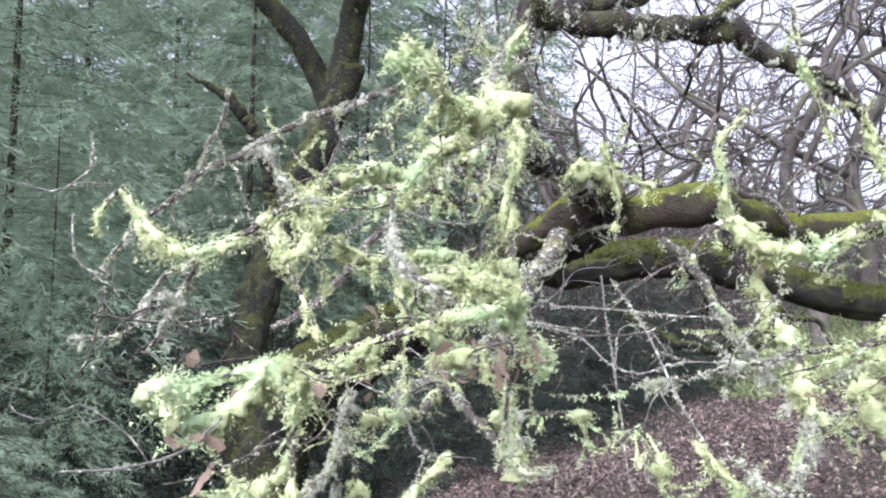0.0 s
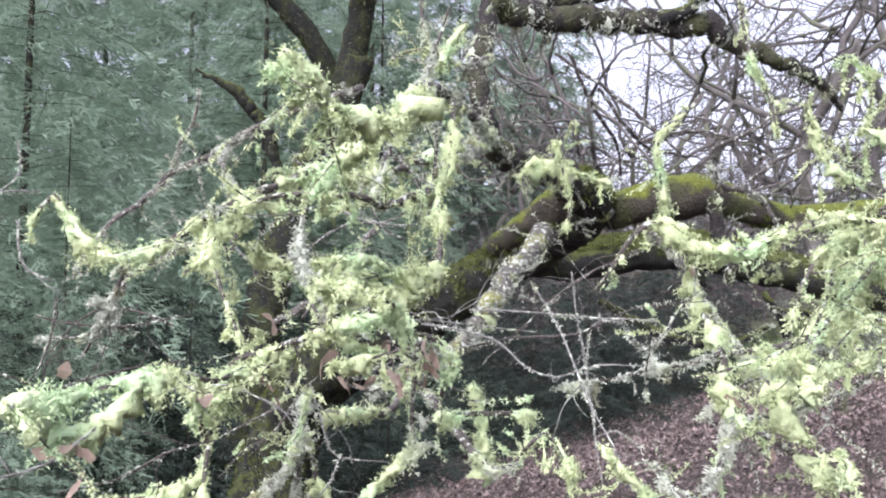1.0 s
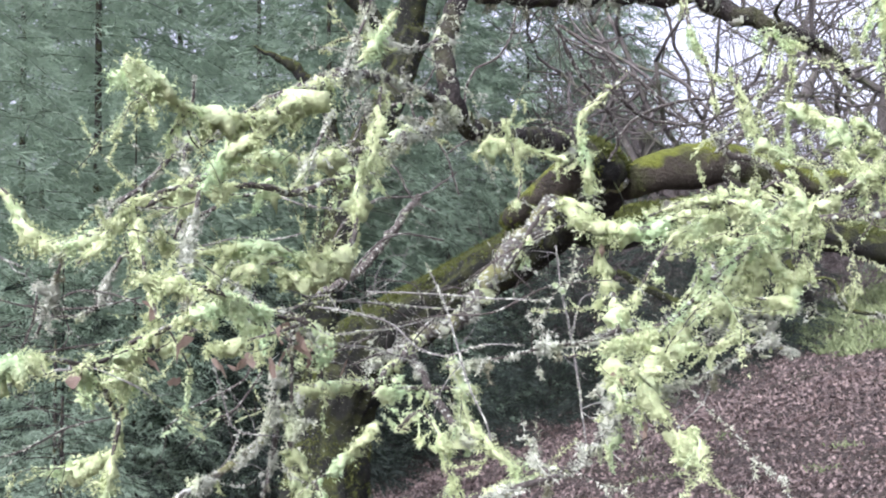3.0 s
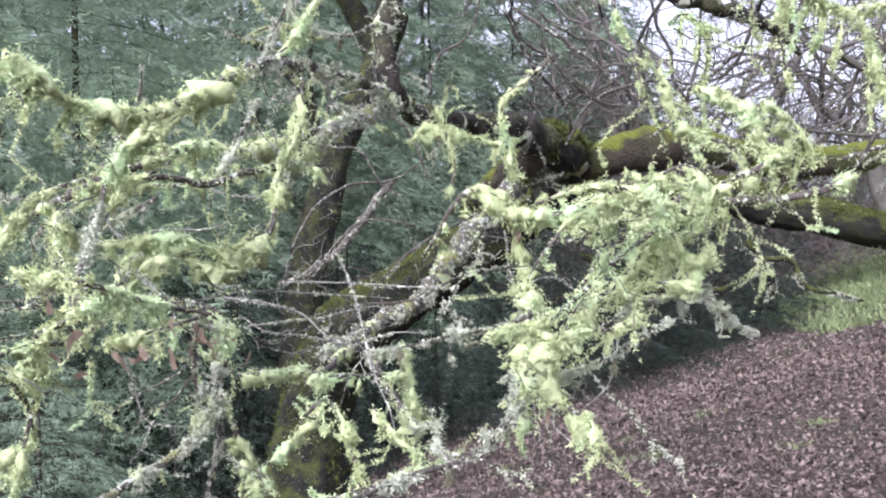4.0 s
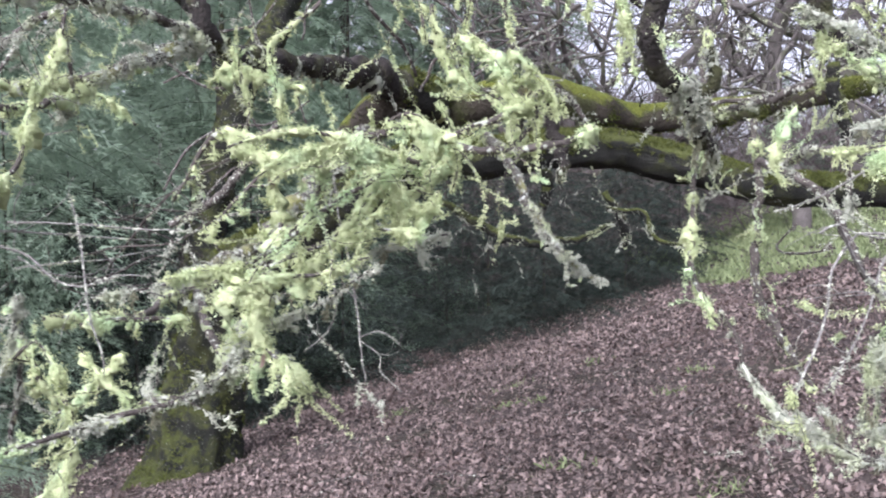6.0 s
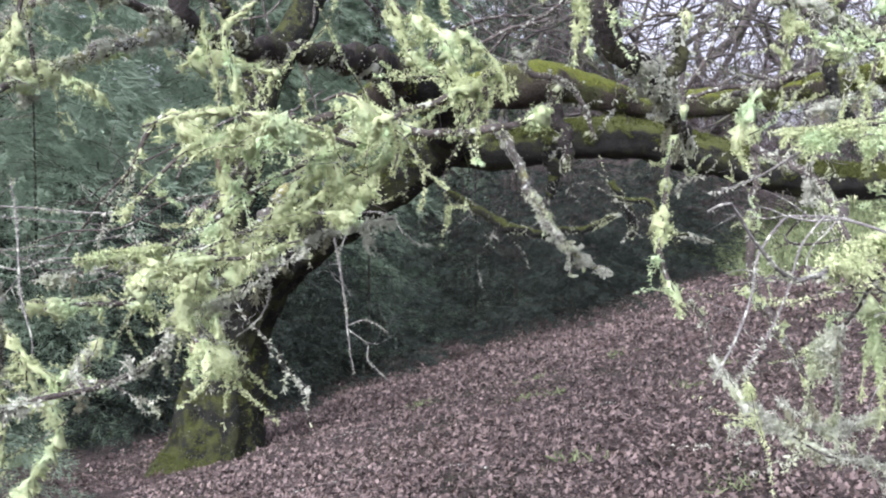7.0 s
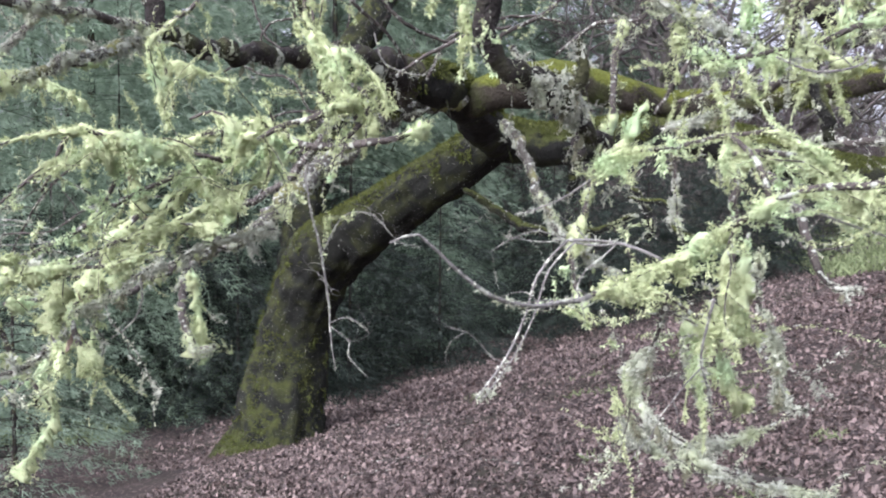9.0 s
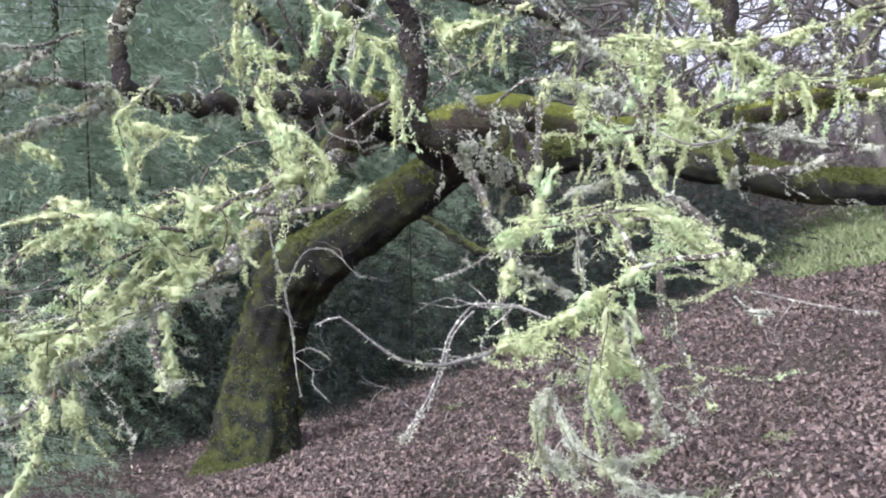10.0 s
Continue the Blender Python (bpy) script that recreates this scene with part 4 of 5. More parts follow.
branch("near_stem", "dark_limb", (1.332, 1.841, 2.076, 0.021), (1.348, 1.875, 1.95, 0.0217), (1.349, 1.896, 1.855, 0.0228), (1.356, 1.926, 1.79, 0.0209), (1.408, 2.004, 1.768, 0.0207), (1.46, 2.106, 1.733, 0.0207), (1.5, 2.204, 1.685, 0.0179), (1.54, 2.299, 1.659, 0.0134), (1.567, 2.348, 1.626, 0.0082))
branch("near_stem", "dark_limb", (1.463, 2.106, 1.728, 0.0122), (1.495, 2.099, 1.772, 0.0134), (1.5, 2.091, 1.821, 0.011), (1.497, 2.087, 1.848, 0.0049))
branch("drooping_branch", "lichen_limb", (0.956, 4.357, 1.887, 0.0206), (1.049, 4.233, 1.787, 0.0211), (1.127, 4.155, 1.625, 0.0207), (1.188, 4.119, 1.492, 0.0192), (1.282, 4.08, 1.362, 0.0166), (1.399, 4.275, 1.264, 0.0123), (1.507, 4.285, 1.208, 0.0049))
branch("mossy_branch", "bark_thin", (0.742, 4.534, 1.576, 0.0162), (0.878, 4.514, 1.507, 0.0214), (1.017, 4.44, 1.423, 0.0236), (1.122, 4.406, 1.389, 0.0207), (1.275, 4.426, 1.388, 0.0168), (1.427, 4.489, 1.411, 0.0144), (1.556, 4.546, 1.473, 0.0107))
branch("dropping_twig", "bare", (0.519, 3.074, 1.645, 0.0026), (0.535, 3.083, 1.501, 0.0032), (0.564, 3.112, 1.338, 0.0039), (0.587, 3.118, 1.174, 0.0039), (0.598, 3.108, 1.065, 0.0027), (0.614, 3.108, 0.965, 0.0013))
branch("dropping_twig", "bare", (0.59, 3.113, 1.119, 0.002), (0.652, 3.108, 1.141, 0.002), (0.704, 3.124, 1.113, 0.002), (0.727, 3.129, 1.086, 0.0013))
branch("dropping_twig", "bare", (0.59, 3.111, 1.111, 0.002), (0.659, 3.12, 1.057, 0.002), (0.656, 3.111, 1.013, 0.002), (0.73, 3.104, 0.944, 0.0013))
branch("dropping_twig", "bare", (0.565, 3.114, 1.356, 0.002), (0.598, 3.221, 1.473, 0.0021), (0.687, 3.257, 1.483, 0.0021), (0.779, 3.287, 1.389, 0.0013), (0.853, 3.311, 1.371, 0.001))
branch("arching_twig", "bare", (0.125, 1.49, 1.469, 0.0013), (0.102, 1.69, 1.477, 0.0018), (0.156, 1.767, 1.49, 0.0019), (0.215, 1.848, 1.488, 0.0019), (0.284, 1.922, 1.479, 0.0017), (0.386, 2.002, 1.466, 0.001))
branch("arching_twig", "bare", (0.034, 2.081, 1.407, 0.0014), (0.126, 2.117, 1.417, 0.0019), (0.182, 2.189, 1.42, 0.0019), (0.244, 2.261, 1.436, 0.0015), (0.3, 2.379, 1.438, 0.0009))
branch("arching_twig", "bare", (-0.013, 2.167, 1.429, 0.0015), (0.047, 2.189, 1.388, 0.002), (0.115, 2.318, 1.365, 0.0021), (0.21, 2.448, 1.313, 0.0016))
branch("arching_twig", "bare", (0.364, 1.687, 1.554, 0.001), (0.403, 1.641, 1.488, 0.0016), (0.43, 1.602, 1.418, 0.0016), (0.457, 1.569, 1.351, 0.0015), (0.48, 1.554, 1.311, 0.0013), (0.496, 1.526, 1.258, 0.0009))
branch("arching_twig", "bare", (0.264, 1.67, 1.508, 0.0017), (0.375, 1.7, 1.503, 0.0017), (0.469, 1.712, 1.495, 0.0015), (0.568, 1.698, 1.492, 0.0006))
branch("arching_twig", "bare", (0.194, 1.599, 1.485, 0.0019), (0.264, 1.62, 1.473, 0.002), (0.317, 1.641, 1.453, 0.002), (0.357, 1.642, 1.416, 0.0016), (0.405, 1.641, 1.402, 0.0016), (0.467, 1.636, 1.421, 0.0014), (0.534, 1.627, 1.421, 0.001))
branch("arching_twig", "bare", (0.021, 1.593, 1.392, 0.0013), (0.035, 1.593, 1.349, 0.0016), (0.049, 1.59, 1.306, 0.0016), (0.068, 1.59, 1.281, 0.0016), (0.144, 1.599, 1.273, 0.0008))
branch("arching_twig", "bare", (0.068, 1.59, 1.281, 0.0013), (0.059, 1.583, 1.247, 0.0013), (0.04, 1.575, 1.223, 0.001))
branch("arching_twig", "bare", (-0.231, 1.04, 1.333, 0.0011), (-0.183, 1.096, 1.33, 0.0014), (-0.15, 1.136, 1.341, 0.0016), (-0.122, 1.182, 1.372, 0.0016), (-0.102, 1.263, 1.397, 0.002), (-0.07, 1.312, 1.408, 0.0022))
branch("arching_twig", "bare", (-0.594, 1.594, 1.697, 0.0018), (-0.552, 1.621, 1.687, 0.0018), (-0.516, 1.64, 1.704, 0.0018), (-0.491, 1.704, 1.712, 0.0015))
branch("arching_twig", "bare", (-0.538, 1.629, 1.693, 0.0011), (-0.518, 1.661, 1.722, 0.0015), (-0.504, 1.664, 1.753, 0.0015), (-0.506, 1.654, 1.794, 0.0011))
branch("arching_twig", "bare", (-0.687, 1.976, 1.694, 0.0023), (-0.687, 1.982, 1.636, 0.0027), (-0.673, 1.993, 1.59, 0.0027), (-0.628, 2.014, 1.568, 0.0019))
branch("arching_twig", "bare", (-0.264, 2.028, 1.666, 0.0022), (-0.182, 1.948, 1.607, 0.002), (-0.096, 1.967, 1.621, 0.002), (-0.007, 1.981, 1.619, 0.0017), (0.049, 1.986, 1.633, 0.0013))
branch("arching_twig", "bare", (-0.008, 1.993, 1.71, 0.0018), (0.036, 2.007, 1.692, 0.0022), (0.105, 2.025, 1.684, 0.0018), (0.186, 2.044, 1.697, 0.0013))
branch("arching_twig", "bare", (1.822, 1.797, 1.761, 0.0018), (1.882, 1.79, 1.735, 0.0022), (1.951, 1.812, 1.751, 0.0018), (1.973, 1.83, 1.785, 0.0011))
branch("arching_twig", "bare", (1.103, 2.011, 1.861, 0.0011), (1.122, 2.028, 1.802, 0.0015), (1.195, 2.051, 1.782, 0.0015), (1.226, 2.052, 1.825, 0.0008))
branch("crooked_limb", "dark_limb", (0.689, 4.323, 2.04, 0.0849), (0.595, 4.102, 2.075, 0.0754), (0.528, 3.833, 2.077, 0.0622), (0.436, 3.52, 2.058, 0.0403), (0.366, 3.239, 2.025, 0.0333), (0.306, 2.94, 2.001, 0.0285), (0.267, 2.685, 2.0, 0.0276), (0.246, 2.611, 2.073, 0.0285), (0.251, 2.636, 2.191, 0.0276), (0.267, 2.709, 2.34, 0.0271), (0.291, 2.852, 2.585, 0.0272))
branch("veil_branch", "veil", (1.124, 1.871, 2.08, 0.0046), (1.197, 1.918, 2.011, 0.0051), (1.258, 1.945, 1.982, 0.0052), (1.346, 1.969, 1.994, 0.0052), (1.458, 2.003, 2.017, 0.0053), (1.567, 2.073, 2.068, 0.0055))
branch("veil_branch", "near", (1.666, 1.383, 1.912, 0.0031), (1.708, 1.423, 1.866, 0.0036), (1.76, 1.438, 1.819, 0.0036), (1.803, 1.431, 1.747, 0.0035), (1.811, 1.433, 1.702, 0.0023))
branch("veil_branch", "lush_mid", (1.816, 1.347, 1.914, 0.0034), (1.81, 1.368, 1.849, 0.0038), (1.803, 1.408, 1.789, 0.0038), (1.797, 1.45, 1.719, 0.0039))
branch("veil_branch", "veil", (1.912, 2.241, 2.11, 0.0053), (2.003, 2.245, 1.984, 0.0059), (2.119, 2.3, 1.927, 0.0062), (2.213, 2.304, 1.887, 0.0062), (2.332, 2.235, 1.859, 0.0061))
branch("tuft_branch", "lush", (1.102, 1.614, 2.021, 0.0029), (1.09, 1.628, 1.934, 0.0034), (1.09, 1.639, 1.87, 0.0029), (1.093, 1.648, 1.815, 0.002))
branch("tuft_branch", "lush", (0.994, 1.952, 1.862, 0.0035), (1.058, 1.885, 1.808, 0.004), (1.085, 1.873, 1.757, 0.0045), (1.11, 1.868, 1.702, 0.0044), (1.123, 1.876, 1.647, 0.0033))
branch("brown_twig", "thin", (0.064, 3.045, 1.333, 0.0028), (0.033, 2.822, 1.399, 0.0035), (-0.032, 2.69, 1.357, 0.0032), (-0.087, 2.559, 1.334, 0.0031), (-0.108, 2.445, 1.373, 0.0023))
branch("brown_twig", "thin", (0.047, 3.036, 1.288, 0.0028), (0.001, 2.807, 1.315, 0.0035), (-0.062, 2.674, 1.293, 0.0032), (-0.116, 2.547, 1.327, 0.0024))
branch("brown_twig", "thin", (0.057, 3.155, 1.383, 0.0028), (-0.006, 3.029, 1.445, 0.0028), (-0.078, 2.896, 1.502, 0.0027), (-0.125, 2.768, 1.573, 0.0017))
branch("brown_twig", "thin", (0.071, 3.269, 1.398, 0.0029), (0.04, 3.153, 1.519, 0.0028), (-0.023, 3.024, 1.538, 0.0028), (-0.061, 2.901, 1.556, 0.0017))
branch("brown_twig", "thin", (-0.184, 2.301, 1.381, 0.0021), (-0.207, 2.285, 1.299, 0.0029), (-0.256, 2.266, 1.262, 0.0029), (-0.325, 2.23, 1.226, 0.0022), (-0.378, 2.19, 1.177, 0.0014))
branch("brown_twig", "thin", (-0.17, 2.302, 1.312, 0.0021), (-0.228, 2.268, 1.219, 0.0029), (-0.277, 2.25, 1.196, 0.0022), (-0.329, 2.209, 1.134, 0.0014))
branch("brown_twig", "thin", (-0.44, 2.203, 1.477, 0.002), (-0.499, 2.185, 1.502, 0.0027), (-0.577, 2.152, 1.513, 0.0027), (-0.64, 2.127, 1.474, 0.002), (-0.68, 2.108, 1.413, 0.0013))
branch("brown_twig", "thin", (-0.723, 2.208, 1.539, 0.0021), (-0.731, 2.206, 1.461, 0.0028), (-0.748, 2.195, 1.385, 0.0021), (-0.776, 2.179, 1.334, 0.0014))
branch("brown_twig", "thin", (0.227, 1.958, 1.432, 0.0019), (0.331, 1.925, 1.457, 0.0024), (0.449, 1.901, 1.465, 0.0023), (0.564, 1.873, 1.515, 0.0017), (0.676, 1.838, 1.525, 0.001))
branch("brown_twig", "thin", (0.277, 1.997, 1.407, 0.0019), (0.355, 1.946, 1.479, 0.0024), (0.458, 1.909, 1.568, 0.0023), (0.592, 1.889, 1.63, 0.0017))
branch("tangled_twig", "thin", (0.702, 3.946, 2.03, 0.006), (0.797, 3.919, 2.189, 0.0072), (0.956, 3.902, 2.25, 0.0073), (1.106, 4.002, 2.288, 0.0063), (1.264, 3.995, 2.255, 0.0051))
branch("tangled_twig", "thin", (0.506, 3.821, 2.583, 0.0072), (0.642, 3.846, 2.49, 0.0084), (0.777, 3.873, 2.394, 0.0084), (0.912, 3.898, 2.275, 0.0072), (1.023, 3.914, 2.179, 0.006))
branch("tangled_twig", "thin", (0.637, 3.351, 2.312, 0.0062), (0.749, 3.403, 2.172, 0.0073), (0.841, 3.537, 2.128, 0.0064), (0.983, 3.558, 2.1, 0.0054))
branch("tangled_twig", "thin", (0.524, 3.199, 2.399, 0.006), (0.607, 3.253, 2.231, 0.007), (0.705, 3.407, 2.114, 0.0062), (0.733, 3.536, 2.03, 0.0054))
branch("dark_branch", "bark_thin", (-3.68, 10.924, 4.635, 0.0112), (-3.457, 11.022, 4.527, 0.0375), (-3.228, 11.121, 4.404, 0.075), (-3.035, 11.233, 4.17, 0.0825), (-2.84, 11.356, 3.861, 0.0825), (-2.75, 11.464, 3.434, 0.0751), (-2.66, 11.451, 2.839, 0.067), (-2.464, 11.305, 2.241, 0.0583))
branch("strand_branch", "lush_mid", (1.558, 2.459, 1.962, 0.0068), (1.547, 2.428, 1.857, 0.0074), (1.545, 2.393, 1.742, 0.0079), (1.526, 2.379, 1.654, 0.0071), (1.499, 2.305, 1.543, 0.0069), (1.481, 2.226, 1.449, 0.0066), (1.477, 2.189, 1.393, 0.0059), (1.5, 2.168, 1.338, 0.0052), (1.53, 2.156, 1.283, 0.0046))
branch("strand_branch", "near", (1.538, 2.204, 1.308, 0.0048), (1.577, 2.206, 1.248, 0.0048), (1.588, 2.198, 1.192, 0.0042), (1.617, 2.161, 1.146, 0.0041), (1.649, 2.121, 1.099, 0.0052), (1.704, 2.081, 1.072, 0.0057), (1.762, 2.047, 1.037, 0.0062), (1.827, 2.008, 1.039, 0.0067), (1.906, 1.963, 1.047, 0.0072))
branch("strand_branch", "lush_mid", (1.859, 3.188, 1.819, 0.0116), (1.882, 3.201, 1.585, 0.0136), (1.866, 3.203, 1.385, 0.0146), (1.875, 3.196, 1.257, 0.0146), (1.933, 3.178, 1.14, 0.0146), (1.986, 3.138, 1.045, 0.0116), (2.031, 3.115, 0.96, 0.0077))
branch("crook_branch", "near_bark", (1.855, 3.1, 1.679, 0.0131), (1.961, 2.97, 1.603, 0.0135), (2.021, 2.908, 1.518, 0.0134), (2.049, 2.848, 1.397, 0.0113), (2.097, 2.831, 1.319, 0.0079), (2.168, 2.796, 1.314, 0.0043))
branch("crook_branch", "bark_thin", (2.076, 3.11, 1.983, 0.0212), (2.107, 3.12, 1.846, 0.0231), (2.13, 3.125, 1.713, 0.0173))
branch("high_branch", "near_bark", (2.427, 3.284, 2.1, 0.0115), (2.212, 3.376, 2.028, 0.0137), (2.048, 3.448, 1.935, 0.0149), (1.93, 3.713, 1.922, 0.0133), (1.885, 3.943, 1.907, 0.0107))
branch("high_branch", "near_bark", (2.486, 3.404, 1.781, 0.0129), (2.294, 3.488, 1.731, 0.0141), (2.182, 3.617, 1.752, 0.0145), (2.19, 4.065, 1.697, 0.0125))
branch("brown_twig", "thin", (2.277, 4.106, 1.478, 0.0039), (2.216, 4.189, 1.367, 0.0052), (2.259, 3.912, 1.357, 0.0049), (2.359, 3.887, 1.381, 0.0037))
branch("high_branch", "dark_limb", (2.104, 3.235, 2.42, 0.0455), (2.081, 3.264, 2.249, 0.0409), (2.125, 3.282, 2.106, 0.0328), (2.243, 3.362, 2.063, 0.0232), (2.338, 3.329, 2.092, 0.0148))
branch("tangled_twig", "thin", (1.634, 3.242, 1.811, 0.0055), (1.684, 3.234, 1.894, 0.0072), (1.749, 3.219, 2.008, 0.0072), (1.791, 3.171, 2.118, 0.0073))
branch("tangled_twig", "thin", (1.713, 3.669, 1.894, 0.0063), (1.83, 3.669, 1.929, 0.0084), (1.982, 3.662, 1.945, 0.0095), (2.123, 3.612, 1.959, 0.0085))
branch("tangled_twig", "thin", (1.017, 3.544, 2.06, 0.0051), (1.098, 3.549, 2.136, 0.0072), (1.218, 3.559, 2.191, 0.0082), (1.336, 3.557, 2.281, 0.0082))
branch("tangled_twig", "thin", (0.964, 2.629, 1.865, 0.0038), (1.052, 2.655, 1.925, 0.0053), (1.14, 2.679, 1.97, 0.0053), (1.241, 2.808, 2.019, 0.0047))
branch("tangled_twig", "thin", (1.396, 2.561, 1.899, 0.0035), (1.492, 2.562, 1.966, 0.005), (1.597, 2.548, 1.976, 0.005), (1.636, 2.544, 2.04, 0.005))
branch("brown_twig", "thin", (-0.591, 1.883, 1.497, 0.0018), (-0.535, 1.91, 1.48, 0.0024), (-0.44, 1.953, 1.475, 0.0024), (-0.33, 2.0, 1.498, 0.0019))
branch("brown_twig", "thin", (-0.403, 1.463, 1.412, 0.0014), (-0.352, 1.512, 1.385, 0.0018), (-0.288, 1.58, 1.408, 0.0019), (-0.186, 1.622, 1.425, 0.0014))
branch("brown_twig", "thin", (-0.24, 1.327, 1.272, 0.0012), (-0.194, 1.388, 1.277, 0.0016), (-0.133, 1.427, 1.31, 0.0017), (-0.077, 1.449, 1.323, 0.0012))
branch("trunk", "trunk", (-2.049, 8.383, -1.257, 0.6516), (-2.047, 8.446, -1.102, 0.574), (-2.025, 8.519, -0.871, 0.4807), (-1.996, 8.671, -0.287, 0.393), (-1.893, 8.736, 0.299, 0.3568), (-1.607, 8.475, 0.831, 0.3269), (-1.295, 8.151, 1.124, 0.2747), (-1.045, 8.009, 1.285, 0.1607))
branch("crotch_stem", "bark", (0.404, 7.278, 1.972, 0.15), (0.485, 6.631, 1.997, 0.145), (0.594, 5.734, 2.013, 0.13), (0.693, 4.833, 2.015, 0.11), (0.689, 4.323, 2.04, 0.1), (0.595, 4.102, 2.075, 0.085))
branch("bent_stub", "moss", (0.595, 4.102, 2.075, 0.075), (0.52, 4.08, 1.99, 0.075), (0.4, 4.17, 1.91, 0.068), (0.27, 4.4, 1.85, 0.05), (0.2, 4.62, 1.83, 0.03))
branch("moss_limb", "moss", (0.778, 4.466, 1.986, 0.078), (0.909, 4.394, 2.03, 0.0895), (1.067, 4.379, 2.047, 0.0964), (1.238, 4.458, 2.084, 0.09), (1.438, 4.592, 2.047, 0.0788), (1.698, 4.771, 2.009, 0.0734), (2.023, 4.93, 2.033, 0.0674), (2.442, 5.108, 2.099, 0.0614), (3.026, 5.37, 2.234, 0.0562), (3.679, 5.711, 2.341, 0.0507))
branch("fan_branch", "lush", (0.72, 1.431, 1.608, 0.0016), (0.764, 1.462, 1.629, 0.0028), (0.82, 1.501, 1.635, 0.0033), (0.858, 1.526, 1.624, 0.0037), (0.903, 1.594, 1.611, 0.0043), (0.95, 1.68, 1.598, 0.0045))
branch("fan_branch", "lush", (0.655, 1.376, 1.435, 0.002), (0.715, 1.449, 1.446, 0.0029), (0.76, 1.517, 1.468, 0.0034), (0.84, 1.591, 1.539, 0.0039), (0.895, 1.653, 1.58, 0.004), (0.943, 1.697, 1.601, 0.004))
branch("fan_branch", "lush", (0.697, 1.415, 1.489, 0.0016), (0.727, 1.461, 1.545, 0.0025), (0.772, 1.504, 1.589, 0.0025), (0.83, 1.561, 1.619, 0.0021))
branch("fan_branch", "lush", (0.943, 1.697, 1.601, 0.0045), (0.996, 1.738, 1.644, 0.0051), (1.06, 1.782, 1.674, 0.0056), (1.109, 1.817, 1.703, 0.0057), (1.157, 1.867, 1.74, 0.0059))
branch("fan_branch", "lush", (0.91, 1.661, 1.583, 0.0027), (0.929, 1.672, 1.549, 0.0035), (0.953, 1.683, 1.519, 0.0036), (0.981, 1.696, 1.554, 0.0023))
branch("fan_branch", "lush", (0.906, 1.653, 1.664, 0.0022), (0.937, 1.667, 1.678, 0.0031), (0.966, 1.683, 1.658, 0.0031), (0.965, 1.696, 1.61, 0.0023))
branch("fan_branch", "lush_mid", (0.996, 1.738, 1.644, 0.0027), (1.01, 1.738, 1.6, 0.0032), (1.0, 1.725, 1.554, 0.0018))
branch("fan_branch", "lush_mid", (0.703, 1.414, 1.407, 0.002), (0.757, 1.479, 1.425, 0.0029), (0.812, 1.538, 1.429, 0.0029), (0.848, 1.573, 1.44, 0.0026), (0.886, 1.607, 1.453, 0.0013))
branch("fan_branch", "lush_mid", (0.771, 1.546, 1.485, 0.0026), (0.793, 1.573, 1.518, 0.003), (0.815, 1.586, 1.568, 0.003), (0.814, 1.563, 1.604, 0.0017))
branch("left_spray", "lush", (0.12, 2.007, 1.961, 0.0044), (0.161, 2.018, 1.997, 0.0051), (0.193, 2.021, 2.038, 0.0051), (0.24, 2.022, 2.108, 0.0051))
branch("left_spray", "near", (0.102, 2.013, 1.895, 0.0031), (0.084, 1.965, 1.821, 0.0037), (0.076, 1.911, 1.76, 0.0036), (0.073, 1.863, 1.711, 0.0024))
branch("left_spray", "near", (0.17, 2.039, 1.92, 0.0038), (0.176, 2.056, 1.849, 0.0044), (0.164, 2.083, 1.777, 0.0045), (0.144, 2.06, 1.712, 0.0025))
branch("left_spray", "near", (-0.265, 2.11, 1.759, 0.0032), (-0.326, 2.19, 1.836, 0.004), (-0.398, 2.378, 1.918, 0.0037))
branch("left_spray", "lush_mid", (-0.143, 2.227, 1.828, 0.004), (-0.196, 2.13, 1.769, 0.0051), (-0.224, 2.02, 1.711, 0.0048), (-0.216, 1.926, 1.621, 0.0034))
branch("upright_stem", "stem", (-2.985, 10.877, -0.23, 0.2553), (-2.894, 11.046, 0.468, 0.2567), (-2.862, 11.281, 1.555, 0.2457), (-2.646, 11.433, 2.371, 0.233), (-2.467, 11.63, 3.287, 0.2146), (-2.197, 11.974, 3.938, 0.221), (-2.021, 12.269, 4.536, 0.1949), (-1.805, 12.282, 5.155, 0.1801))
branch("forked_limb", "stem", (-2.129, 12.408, 4.437, 0.1786), (-2.043, 12.434, 4.89, 0.1884), (-1.947, 12.458, 5.304, 0.1901), (-1.806, 12.311, 5.826, 0.1816), (-1.698, 12.111, 6.399, 0.1731), (-1.643, 12.59, 8.205, 0.161))
branch("forked_limb", "stem", (-2.087, 12.444, 4.322, 0.1462), (-2.279, 12.51, 4.915, 0.1529), (-2.485, 12.335, 5.36, 0.1528), (-2.776, 12.141, 5.75, 0.1486), (-3.124, 11.92, 6.121, 0.1402), (-3.556, 11.619, 6.568, 0.1154))
branch("tangled_twig", "thin", (-1.015, 5.429, 1.679, 0.0072), (-0.877, 5.471, 1.923, 0.0080), (-0.73, 5.729, 2.081, 0.0083), (-0.497, 6.017, 2.134, 0.0077), (-0.29, 6.162, 2.295, 0.0059))
branch("tangled_twig", "thin", (-1.054, 5.966, 1.497, 0.0078), (-0.867, 6.03, 1.764, 0.0088), (-0.681, 6.089, 1.877, 0.0078), (-0.386, 6.185, 1.832, 0.0059))
branch("tangled_twig", "thin", (-0.969, 5.358, 2.44, 0.0071), (-0.789, 5.458, 2.306, 0.0080), (-0.596, 5.538, 2.27, 0.0080), (-0.475, 5.607, 2.059, 0.0063), (-0.342, 5.657, 1.986, 0.0045))
